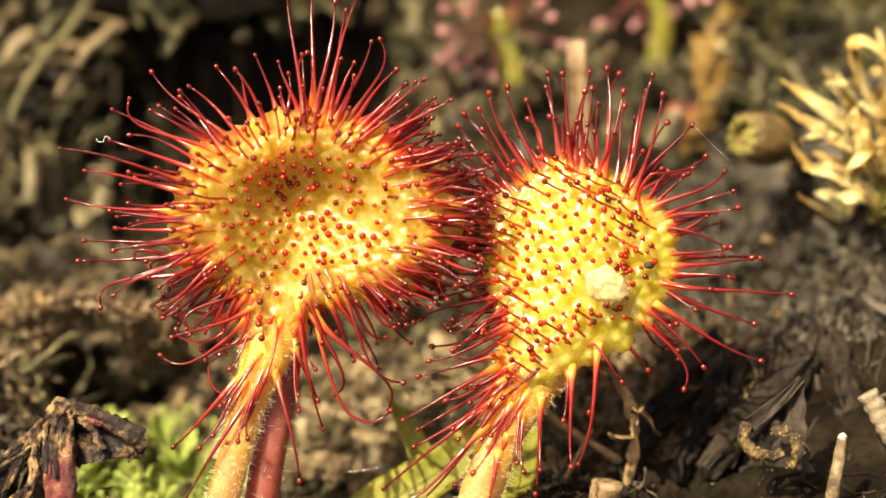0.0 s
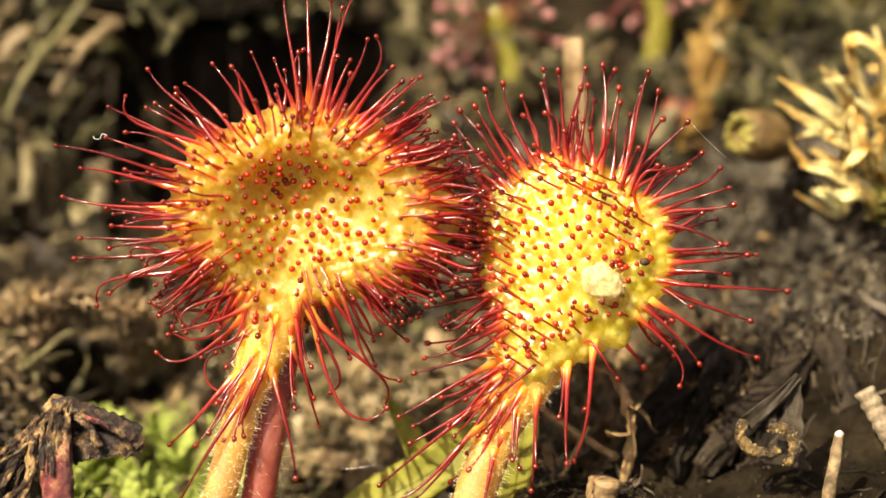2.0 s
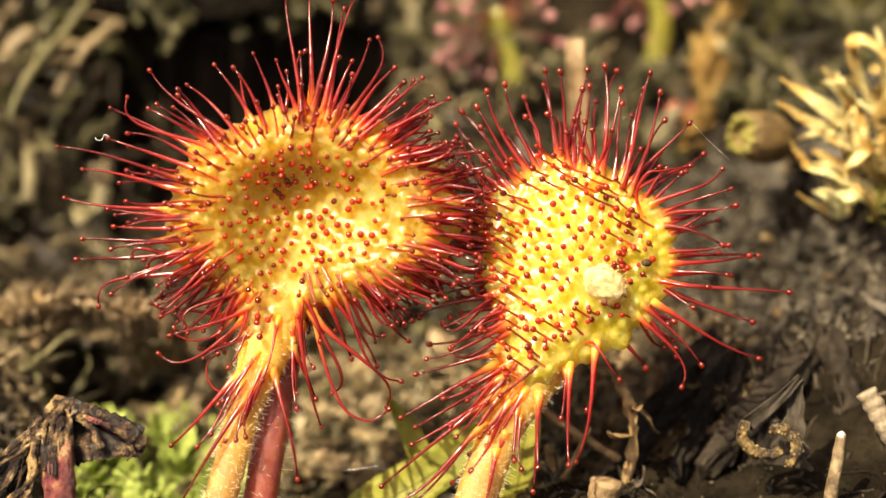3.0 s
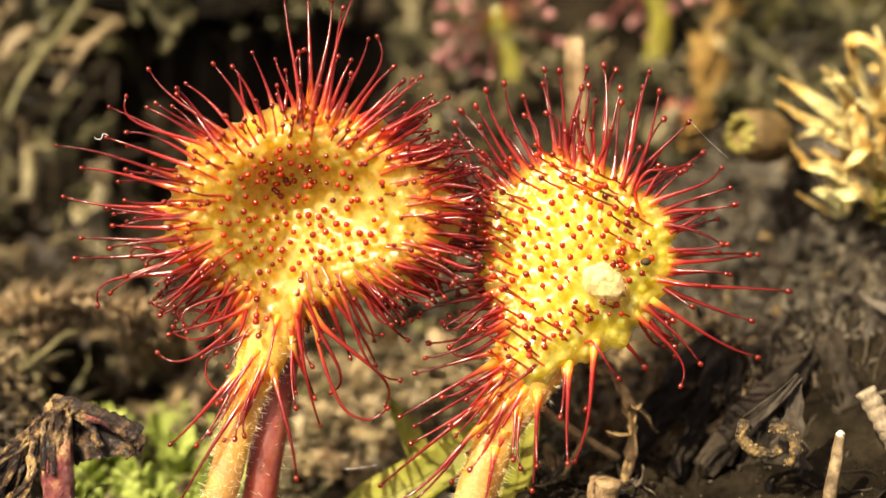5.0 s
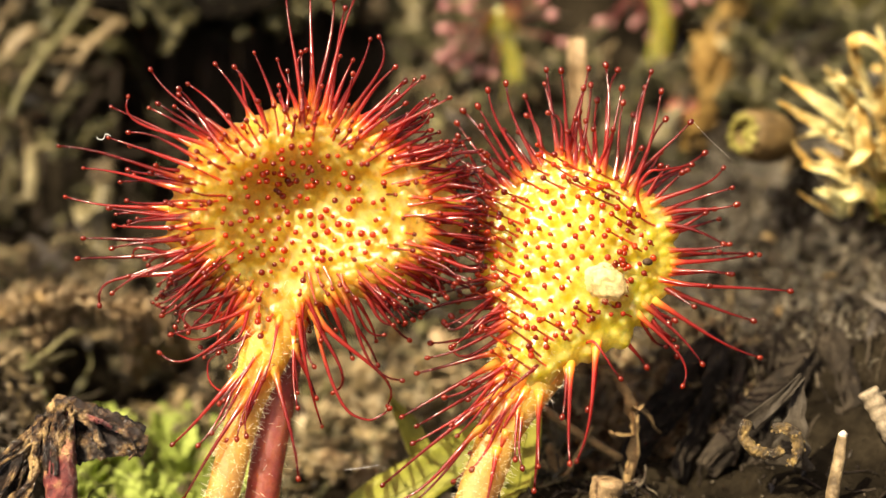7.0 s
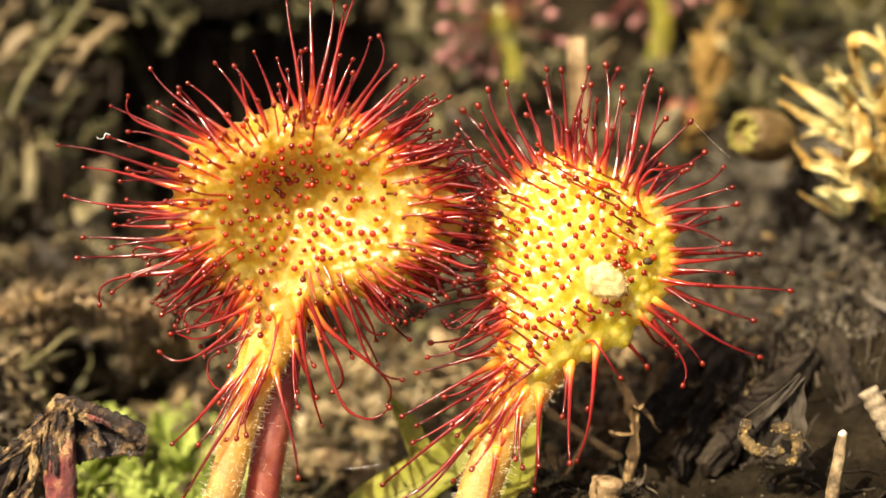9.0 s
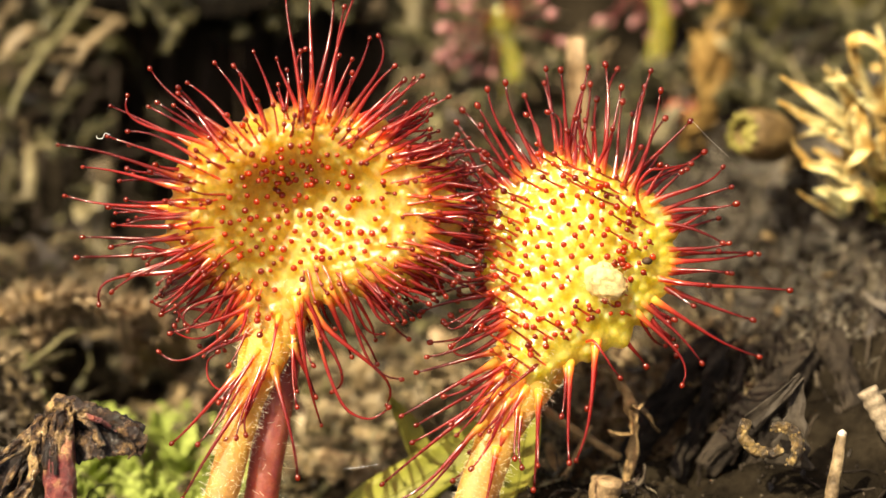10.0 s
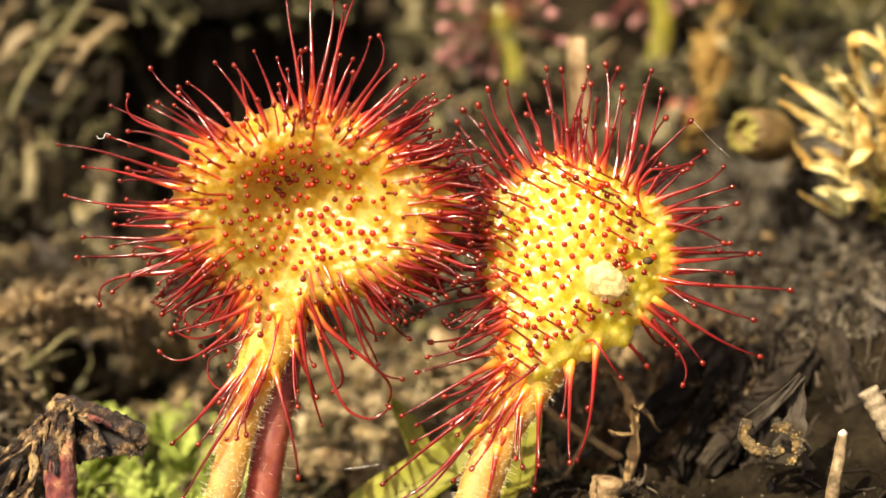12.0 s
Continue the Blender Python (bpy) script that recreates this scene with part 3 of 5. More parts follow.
def sundew_leaf(label, at, lam, skin, stem_skin, stem, stem_radii, rims, stalk_rows, disc, ring, spare, foot_range, beads, long_skin, bare=None, crest=0, cluster=None, group="sundew leaves"):
    leaf = thing("sundew_leaf", label, "sundew leaf", group)
    leaf.matrix_world = Matrix.Translation(slope(*at) * MM) @ TILT
    feet = []
    # long tentacles of the rim
    rows = list(rims)
    for lo, hi, reach_lo, reach_hi, count in spare:  # reach past the rim
        for _ in range(count):
            a = random.uniform(lo, hi)
            rows.append((a, lam.reach(radians(a)) + random.uniform(reach_lo, reach_hi), a + random.uniform(-5, 5)))
    for bearing, reach, foot_bearing in rows:
        th, ph = radians(foot_bearing), radians(bearing)
        r = random.uniform(*foot_range)
        foot = lam.at(r, th)
        tip = Vector((math.cos(ph) * reach, math.sin(ph) * reach, foot.z + random.uniform(-1.8, 0.7)))
        radial = Vector((math.cos(th), math.sin(th), random.uniform(0.15, 0.9))).normalized()
        way = (tip - foot).normalized()
        arrive = (way + Vector((random.gauss(0, 0.18), random.gauss(0, 0.18), random.gauss(0.0, 0.22)))).normalized()
        if random.random() < (0.35 if math.sin(ph) < -0.25 and math.cos(ph) < 0.7 else 0.04):
            turn = random.choice((-1, 1)) * random.uniform(0.8, 1.7)
            arrive = Matrix.Rotation(turn, 3, "Z") @ arrive
        size = random.uniform(0.85, 1.2)
        tentacle(leaf, foot - radial * 0.1, (radial * 1.1 + way).normalized(), tip, arrive, 0.116 * size, 0.038, BALL_DARK, random.uniform(*beads), long_skin)
        feet.append((foot, 0.2, 0.16, 0.3 if r > 0.86 and math.cos(th - lam.neck) < 0.8 else 0.0))
    # tentacles of the stalk
    for fx, fy, tx, ty in stalk_rows:
        i = min(range(len(stem)), key=lambda k: (stem[k].x - fx) ** 2 + (stem[k].y - fy) ** 2)
        foot = Vector((fx, fy, stem[i].z + stem_radii[i] * 0.55))
        if math.hypot(stem[i].x - fx, stem[i].y - fy) > stem_radii[i]:
            foot = lam.at(min(0.86, math.hypot(fx, fy) / lam.reach(math.atan2(fy, fx))), math.atan2(fy, fx))
        tip = Vector((tx, ty, foot.z + random.uniform(-0.2, 0.9)))
        way = (tip - foot).normalized()
        out = (way + Vector((0, 0.05, 0.45))).normalized()
        arrive = (way + Vector((random.gauss(-0.1, 0.15), random.gauss(0.1, 0.12), random.gauss(0, 0.15)))).normalized()
        tentacle(leaf, foot, out, tip, arrive, 0.118, 0.042, BALL_DARK, random.uniform(0.10, 0.125), TENTACLE_RED, 14)
    # tentacles of the neck, lying along the stalk
    for _ in range(10):
        i = random.randrange(6, 17)
        d = (stem[i + 1] - stem[i]).normalized()
        c = d.cross(Vector((0, 0, 1))).normalized()
        a = random.uniform(-0.95, 0.95)
        foot = stem[i] + c * stem_radii[i] * 0.92 * a + Vector((0, 0, stem_radii[i] * 0.6 * math.sqrt(1 - 0.8 * a * a)))
        way = (d * random.uniform(0.8, 1.1) + c * (a * 0.45 + random.gauss(0.0, 0.12)) + Vector((0, 0, 0.15))).normalized()
        tip = foot + way * random.uniform(1.5, 3.3)
        tentacle(leaf, foot - Vector((0, 0, 0.05)), (way + Vector((0, 0, 0.3))).normalized(), tip, (way + Vector((random.gauss(0, 0.25), 0.1, 0.1))).normalized(), 0.085, 0.038,
                 BALL_DARK, random.uniform(0.09, 0.115), TENTACLE_RED, 10, 6)
    # slender dark tentacles lying outward across the crest
    for k in range(crest):
        th = 2 * math.pi * (k + random.uniform(-0.4, 0.4)) / crest
        dn = (th - lam.neck + math.pi) % (2 * math.pi) - math.pi
        if abs(dn) < 0.45:
            continue
        r = random.uniform(0.50, 0.72)
        foot, ridge = lam.at(r, th), lam.at(0.74, th)
        tip = lam.at(r + random.uniform(0.2, 0.38), th + random.gauss(0, 0.05))
        tip.z = max(ridge.z, foot.z) + random.uniform(0.25, 0.55)
        way = (tip - foot).normalized()
        tentacle(leaf, foot - Vector((0, 0, 0.06)), (way + Vector((0, 0, 0.35))).normalized(), tip, (way + Vector((random.gauss(0, 0.2), random.gauss(0, 0.2), 0.2))).normalized(), 0.075, 0.036,
                 BALL_DARK, random.uniform(0.09, 0.115), TENTACLE_SHORT, 9, 6)
        feet.append((foot, 0.16, 0.17, 0.0))
    # glands of the middle, and of the ring round it
    for (r_lo, r_hi, count, gap, ln_lo, ln_hi, lean, dark) in (disc, ring):
        def place():
            r, th = math.sqrt(random.uniform(r_lo ** 2, r_hi ** 2)), random.uniform(0, 2 * math.pi)
            return (r, th), lam.at(r, th)
        places = spaced(count, gap, place)
        if cluster and r_lo < 0.1:
            for _ in range(cluster[4]):
                x, y = random.gauss(cluster[0], cluster[2]), random.gauss(cluster[1], cluster[3])
                r, th = math.hypot(x, y) / lam.reach(math.atan2(y, x)), math.atan2(y, x)
                if r < 0.6:
                    places.append(((r, th), lam.at(r, th)))
        for (r, th), foot in places:
            if bare and math.hypot((foot.x - bare[0]) / bare[2], (foot.y - bare[1]) / bare[3]) < 1:
                continue
            n = lam.normal(r, th)
            n = (n + Vector((0, 0, 1.6))).normalized()
            ln = random.uniform(ln_lo, ln_hi)
            lean_way = Vector((math.cos(th) * lean[0] + lean[1], math.sin(th) * lean[0] + lean[2], 0)) * random.uniform(0.6, 1.3) + Vector((random.gauss(0, 0.15), random.gauss(0, 0.15), 0))
            tip = foot + (n + lean_way).normalized() * ln
            tentacle(leaf, foot, (n * 0.6 + lean_way).normalized(), tip, (n + lean_way * 0.3).normalized(), 0.055, 0.035,
                     BALL_DARK if random.random() < dark else BALL, random.uniform(0.088, 0.145), TENTACLE_SHORT, 6, 6)
            feet.append((foot, random.uniform(0.10, 0.2), 0.16, 0.0))
    part("blade", lam.mesh_geo(feet), skin, leaf, "yellow, gland-studded blade")
    g = Geo()
    tube(g, stem, stem_radii, 22, 0.62, (0, 0, 1), 0.05)
    st = part("leaf_stalk", g, stem_skin, leaf, "finely hairy leaf stalk")
    part("hairs", hairs(2400, stem, stem_radii, (0, 0, 1), 0.05, 0.22), HAIR, st, "pale fine hairs")
    return leaf


left_lam = Lamina([(0, 6.5), (15, 6.25), (30, 5.35), (45, 4.75), (62, 4.35), (90, 4.0), (112, 3.95), (126, 4.05), (147, 4.55), (162, 4.8), (180, 4.95), (198, 5.0), (214, 4.75), (231, 4.45),
                   (243, 4.8), (253, 5.9), (263, 5.3), (275, 4.3), (292, 4.0), (314, 4.7), (331, 5.75), (345, 6.4)], 254, 1.35, (0.0, 0.0), 41)
stem_l = smooth_line([(-0.5, -3.0, -1.1), (-0.95, -4.9, -0.5), (-1.78, -7.4, -0.1), (-2.45, -9.8, 0.2), (-3.1, -12.6, 0.5), (-3.4, -15.4, 0.4), (-3.5, -18.6, 0.2)], 9)
rad_l = [1.75 - 1.09 * min(1.0, i / 19) ** 0.85 for i in range(len(stem_l))]
left_leaf = sundew_leaf("round golden sundew leaf with red sticky tentacles and a shaded hollow", (-5.9, 1.64, 0), left_lam, LEAF_GOLD, STALK_SKIN, stem_l, rad_l,
                        LEFT_RIM_a + LEFT_RIM_b + LEFT_RIM_c, LEFT_STALK,
                        (0.02, 0.60, 120, 0.34, 0.16, 0.34, (0.0, 0.1, 0.25), 0.12), (0.56, 0.86, 66, 0.5, 0.35, 0.75, (0.7, 0.0, 0.0), 0.8),
                        [(100, 240, 0.7, 2.2, 34), (20, 100, 0.6, 2.2, 26), (-50, 20, 0.4, 1.7, 60), (-40, 40, 0.2, 1.2, 44), (200, 245, 0.6, 1.8, 14), (272, 305, 0.6, 2.0, 6)], (0.74, 0.98), (0.075, 0.115), TENTACLE_RED, crest=56, cluster=(0.2, 1.25, 1.1, 0.45, 18))

right_lam = Lamina([(0, 3.7), (20, 3.85), (42, 3.7), (64, 3.7), (90, 4.15), (111, 4.25), (133, 4.15), (152, 4.05), (180, 3.75), (198, 3.85), (217, 4.0), (230, 4.6),
                    (241, 6.0), (250, 5.6), (261, 4.6), (277, 4.0), (292, 3.85), (312, 3.55), (332, 3.5)], 244, -1.35, (0.06, -0.10), 37)
stem_r = smooth_line([(-1.2, -2.6, -1.3), (-2.2, -4.6, -0.75), (-3.05, -6.4, -0.2), (-3.85, -8.6, 0.3), (-4.9, -11.4, 0.5), (-6.0, -14.2, 0.3), (-6.6, -18.0, 0.2)], 9)
rad_r = [2.0 - 1.18 * min(1.0, i / 21) ** 0.85 for i in range(len(stem_r))]
right_leaf = sundew_leaf("round lemon-yellow sundew leaf in full sun with red sticky tentacles", (5.53, -0.32, 0), right_lam, LEAF_LEMON, STALK_SKIN, stem_r, rad_r,
                         RIGHT_RIM_a + RIGHT_RIM_b, RIGHT_STALK,
                         (0.02, 0.72, 118, 0.45, 0.24, 0.50, (-0.1, -0.5, 0.4), 0.1), (0.62, 0.96, 90, 0.50, 0.8, 1.6, (-0.25, -1.5, 0.75), 0.35),
                         [(40, 140, 0.8, 2.0, 20), (140, 215, 1.0, 2.6, 36), (-60, 40, 0.8, 2.2, 18)], (0.84, 1.0), (0.095, 0.135), TENTACLE, (0.95, -0.95, 0.9, 0.75), cluster=(1.85, -0.5, 0.4, 0.6, 16))

def curled_tentacle(leaf, points, r0, r1):
    """A slender tentacle bent along the given line, with its gland."""
    line = smooth_line(points, 8)
    n = len(line) - 1
    g = Geo()
    tube(g, line, [r0 + (r1 - r0) * (i / n) ** 0.7 for i in range(n + 1)], 7)
    ob = part("tentacle", g, TENTACLE_RED, leaf)
    gl = new("gland", BALL_DARK)
    gl.parent = ob
    d = (line[-1] - line[-2]).normalized()
    gl.matrix_local = Matrix.LocRotScale((line[-1] + d * 0.06) * MM, d.to_track_quat("Z", "Y"), (0.11, 0.11, 0.11))


curled_tentacle(left_leaf, [(0.7, -3.9, -0.2), (1.0, -5.3, 0.1), (1.5, -6.9, 0.2), (2.1, -8.0, 0.2), (2.9, -8.38, 0.2), (3.45, -8.2, 0.2), (3.74, -7.96, 0.3)], 0.10, 0.034)
curled_tentacle(left_leaf, [(-1.9, -6.3, -0.1), (-2.5, -7.1, 0.1), (-3.0, -7.2, 0.2), (-3.4, -6.75, 0.2), (-3.42, -6.1, 0.2), (-3.05, -5.75, 0.3)], 0.06, 0.03)
curled_tentacle(left_leaf, [(-2.4, -3.6, -0.1), (-3.2, -4.5, 0.0), (-4.0, -4.75, 0.1), (-4.5, -4.3, 0.2), (-4.65, -3.95, 0.2)], 0.07, 0.03)
curled_tentacle(left_leaf, [(-2.2, -4.0, -0.1), (-3.0, -4.9, 0.0), (-3.9, -5.2, 0.1), (-4.6, -5.0, 0.2), (-4.72, -4.75, 0.2)], 0.07, 0.03)
curled_tentacle(right_leaf, [(-0.2, -3.6, -0.6), (0.4, -3.3, 0.2), (0.8, -3.75, 0.5), (1.15, -4.3, 0.5), (1.5, -4.75, 0.3)], 0.07, 0.034)
curled_tentacle(right_leaf, [(2.5, 1.6, -0.6), (2.2, 2.6, 0.2), (2.6, 3.4, 0.5), (3.2, 3.5, 0.5), (4.3, 3.7, 0.2)], 0.09, 0.034)

# a second, red stalk beside the first leaf's
g = Geo()
red_line = smooth_line([slope(-6.1, -2.4, 1.7), slope(-6.55, -5.5, 1.4), slope(-7.05, -8.4, 1.0), slope(-7.45, -11.5, 1.0), slope(-7.7, -14.5, 1.5), slope(-7.9, -17.5, 1.8)], 8)
red_radii = [0.68] * len(red_line)
stalk = thing("sundew_stalk", "dull red fleshy sundew stalk", "plant stalk", at=red_line[-1])
off = -red_line[-1]
tube(g, [p + off for p in red_line], red_radii, 16, 1.0, None, 0.04)
part("stalk", g, STALK_RED, stalk)
part("hairs", hairs(500, [p + off for p in red_line], red_radii, (0, 0.9, 0.4), 0.12, 0.4), HAIR, stalk, "pale fine hairs")

# ---- dead and living matter on the peat ----
def wander(p, way, length, n, wild, droop=0.0):
    out = [p.copy()]
    d = way.normalized()
    for i in range(n):
        d = (d + Vector((random.gauss(0, wild), random.gauss(0, wild), random.gauss(0, wild) - droop))).normalized()
        out.append(out[-1] + d * (length / n))
    return out


def feather(geo, line, leaf, width, per):
    """Small pointed leaflets all round a moss stem."""
    for i in range(len(line) - 1):
        d = (line[i + 1] - line[i]).normalized()
        o = d.orthogonal().normalized()
        c = d.cross(o)
        for _ in range(per):
            a = random.uniform(0, 2 * math.pi)
            out = o * math.cos(a) + c * math.sin(a)
            p = line[i] + (line[i + 1] - line[i]) * random.random()
            way = (out * random.uniform(0.5, 1.1) + d * random.uniform(0.3, 1.0)).normalized()
            b = way.cross(out)
            b = b.normalized() if b.length > 1e-6 else o
            ln, w = leaf * random.uniform(0.6, 1.3), width * random.uniform(0.7, 1.3)
            mid = p + way * ln * 0.45
            geo.add([p, mid + b * w, mid - b * w, p + way * ln + out * ln * random.uniform(-0.1, 0.3), mid + out * w * 0.5],
                    [(0, 1, 4), (0, 4, 2), (1, 3, 4), (4, 3, 2), (0, 2, 1), (1, 2, 3)], [0.5] * 5)


def feather_field(name, label, material, count, area, length, radius, leaf, way=None, rise=0.5, keep=0.04, per=5):
    """A mat of feathery moss strands."""
    g = Geo()
    for _ in range(count):
        x, y = random.uniform(area[0], area[1]), random.uniform(area[2], area[3])
        if hollow(x, y) and random.random() > keep:
            continue
        a = random.uniform(0, 2 * math.pi)
        d = Vector((math.cos(a), math.sin(a), random.uniform(0, rise * 2)))
        if way:
            d = Vector(way) + d * 0.35
        line = wander(on_ground(x, y, 0.0), d, random.uniform(*length), 8, 0.16, 0.03)
        line = [Vector((p.x, p.y, max(p.z, ground_height(p.x, p.y) + 0.08))) for p in line]
        r = random.uniform(*radius)
        tube(g, line, [r * (1 - 0.4 * i / 8) for i in range(9)], 5, lump=0.4)
        feather(g, line, leaf * random.uniform(0.8, 1.2), leaf * 0.22, per)
    return single(name, g, material, label, "moss", kind="stuff")


def strand_field(name, label, category, material, count, area, length, radius, rise=0.25):
    g = Geo()
    for _ in range(count):
        x, y = random.uniform(area[0], area[1]), random.uniform(area[2], area[3])
        if hollow(x, y) and random.random() < 0.96 or bank(x, y) and material in (OLIVE, STRAW):
            continue
        if x > 3 and y < 3 and random.random() < 0.6 or x > 8 and y < 6 and random.random() < 0.85:
            continue
        a = random.uniform(0, 2 * math.pi)
        line = wander(on_ground(x, y, -0.1), Vector((math.cos(a), math.sin(a), random.uniform(0, rise * 2))), random.uniform(*length), 7, 0.28, 0.06)
        line = [Vector((p.x, p.y, max(p.z, ground_height(p.x, p.y) + 0.05))) for p in line]
        r = random.uniform(*radius)
        tube(g, line, [r * (1 - 0.5 * i / 7) * random.uniform(0.7, 1.3) for i in range(8)], 6, lump=0.5)
    return single(name, g, material, label, category, kind="stuff")


def flake_field(name, label, category, material, count, area, length, width):
    g = Geo()
    for _ in range(count):
        x, y = random.uniform(area[0], area[1]), random.uniform(area[2], area[3])
        if hollow(x, y) and random.random() < 0.97 or bank(x, y) and material is OLIVE:
            continue
        a = random.uniform(0, 2 * math.pi)
        ln = random.uniform(*length)
        line = wander(on_ground(x, y, 0.1), Vector((math.cos(a), math.sin(a), random.uniform(0, 0.9))), ln, 6, 0.2, 0.04)
        w = random.uniform(*width)
        blade(g, line, [w * (0.35 + 0.65 * math.sin(math.pi * (0.12 + 0.85 * i / 6))) for i in range(7)], (random.gauss(0, 0.4), random.gauss(0, 0.4), 1), 0.05, random.uniform(-0.4, 0.6), 3, 0.12)
    return single(name, g, material, label, category, kind="stuff")


g = Geo()
for i in range(7500):
    x, y = random.uniform(-30, 30), random.uniform(-7, 56)
    if hollow(x, y) and random.random() < 0.99 or bank(x, y):
        continue
    if x > 3 and y < 3 and random.random() < 0.7 or x > 8 and y < 6 and random.random() < 0.8:
        continue
    s = random.uniform(0.07, 0.22) * (1.9 if random.random() < 0.1 else 1)
    blob(g, on_ground(x, y, s * 0.2), (s * random.uniform(1, 2), s * random.uniform(0.4, 0.9), s * random.uniform(0.3, 0.8)), 0.9, 4, 6)
single("peat_crumbs", g, CRUMB, "brown and grey crumbs of peat", "soil", kind="stuff")

strand_field("dead_moss", "brown and grey dead moss strands on the peat", "dead moss", STRAW, 80, (-30, 30, 7, 56), (1.5, 6), (0.06, 0.3))
strand_field("dead_rootlets", "dark rootlets matted in the peat", "roots", FIBRE, 1700, (-30, 30, -6, 56), (1, 5), (0.02, 0.10))
strand_field("peat_fibres", "fine dark and grey fibres on the peat bank", "plant fibres", FIBRE, 900, (2, 26, -7, 16), (0.5, 2.6), (0.02, 0.10), 0.4)
g = Geo()
for i in range(1000):
    x, y = random.uniform(2, 26), random.uniform(-7, 16)
    z = random.uniform(0.03, 0.11)
    blob(g, on_ground(x, y, z * 0.3), (z * random.uniform(1, 2), z * random.uniform(0.5, 1), z * 0.7), 0.9, 3, 5)
single("peat_grains", g, FIBRE, "fine brown and grey peat grains", "soil", kind="stuff")
strand_field("hollow_moss", "tan and olive dead moss in the hollow under the leaves", "dead moss", STRAW, 200, (-14, 7, -3, 13), (1.0, 4.0), (0.05, 0.2), 0.5)
flake_field("cream_flakes", "cream dry flakes in the hollow between the leaf stalks", "leaf litter", BEIGE, 40, (-8, 3, -3, 12), (0.8, 2.4), (0.25, 0.6))
flake_field("hollow_litter", "tan dead leaf flakes in the hollow under the leaves", "leaf litter", TAN, 50, (-15, 6, -2, 15), (0.8, 2.4), (0.15, 0.45))
strand_field("bank_moss", "grey-brown dead moss on the peat bank", "dead moss", BANK, 900, (8.5, 28, 1, 25), (0.5, 2.2), (0.015, 0.06), 0.5)
g = Geo()
for i in range(9000):
    x, y = random.uniform(8.5, 28), random.uniform(5, 25)
    z = random.uniform(0.025, 0.10) * (1.7 if random.random() < 0.06 else 1)
    blob(g, on_ground(x, y, z * 0.3), (z * random.uniform(1, 2.2), z * random.uniform(0.5, 1), z * random.uniform(0.5, 1)), 0.9, 3, 5)
single("bank_crumbs", g, BANK, "grey-brown crumbs and flakes on the peat bank", "soil", kind="stuff")
flake_field("scrap_litter", "tan dead leaf scraps on the peat bank", "leaf litter", TAN, 24, (12, 27, 8, 22), (0.5, 1.5), (0.1, 0.25))
strand_field("olive_moss", "olive moss threads between the litter", "moss", OLIVE, 420, (-30, 30, 6, 56), (0.8, 4), (0.06, 0.24), 0.5)
flake_field("leaf_litter", "dry brown flakes of dead leaves", "leaf litter", STRAW, 110, (-30, 12, 6, 56), (1.0, 4.0), (0.12, 0.5))
flake_field("dark_litter", "dark rotting flakes of dead leaves", "leaf litter", CRUMB, 500, (-30, 30, 3, 56), (0.8, 4.0), (0.07, 0.32))
flake_field("pale_litter", "pale straw-coloured flakes of dead leaves", "leaf litter", BUFF, 12, (-18, 6, 5, 14), (1.2, 3.0), (0.3, 0.7))
flake_field("straw_flakes", "pale straw flakes lying by the green moss", "leaf litter", BUFF, 16, (-13, -7, 3, 9), (1.0, 2.6), (0.2, 0.5))
flake_field("moss_litter", "loose olive moss leaves in the litter", "moss", OLIVE, 420, (-28, 28, 8, 54), (0.8, 3.0), (0.1, 0.35))


for _ in range(90):
    x, y = random.uniform(-23, -1), random.uniform(20, 54)
    p = on_ground(x, y, random.uniform(0, 0.6))
    line = wander(p, Vector((random.gauss(0.4, 0.25), 1, random.gauss(0.05, 0.2))), random.uniform(1.5, 6), 7, 0.12, 0.02)
    line = [Vector((q.x, q.y, max(q.z, ground_height(q.x, q.y) + 0.05))) for q in line]
    r = random.uniform(0.06, 0.26)
    g = Geo()
    tube(g, line, [r * random.uniform(0.6, 1.2) for i in range(8)], 6, lump=0.5)
    single("moss_strand", g, FIBRE, "dim grey-brown moss strand slanting through the dark hollow", "moss", "hollow moss strands")
g = Geo()
for _ in range(340):
    p = on_ground(random.uniform(9.5, 23), random.uniform(4.5, 12), 0.15)
    line = [p]
    d = Vector((random.gauss(0.0, 0.25), -1, 0))
    for k in range(8):
        d = (d + Vector((random.gauss(0, 0.12), 0, 0))).normalized()
        q = line[-1] + d * random.uniform(0.15, 0.45)
        line.append(Vector((q.x, q.y, ground_height(q.x, q.y) + random.uniform(0.08, 0.3))))
    r = random.uniform(0.02, 0.06)
    tube(g, line, [r * random.uniform(0.7, 1.2) for k in range(9)], 5, lump=0.4)
single("bank_fibres", g, FIBRE, "grey-brown fibres hanging down the peat bank", "plant fibres", kind="stuff")
feather_field("slanting_moss", "grey-olive feathery dead moss slanting over the peat", OLIVE, 90, (-30, -12, 22, 54), (3, 7), (0.08, 0.2), 0.8, (0.45, 0.8, 0.25), 0.4, 0.06)
feather_field("pale_moss", "pale straw-coloured feathery dead moss on the peat", STRAW, 46, (-30, -10, 14, 54), (2, 5), (0.08, 0.18), 0.8, (0.15, 0.6, 0.6), 0.5, 0.1)
feather_field("brown_moss", "brown feathery dead moss on the peat", BROWN_MOSS, 260, (-26, 12, 8, 54), (1.5, 4.5), (0.06, 0.15), 0.7)
feather_field("hollow_tufts", "tan and cream feathery dead moss in the hollow under the leaves", STRAW, 150, (-16, 7, 0, 18), (1.2, 3.2), (0.05, 0.13), 0.55, None, 0.7)
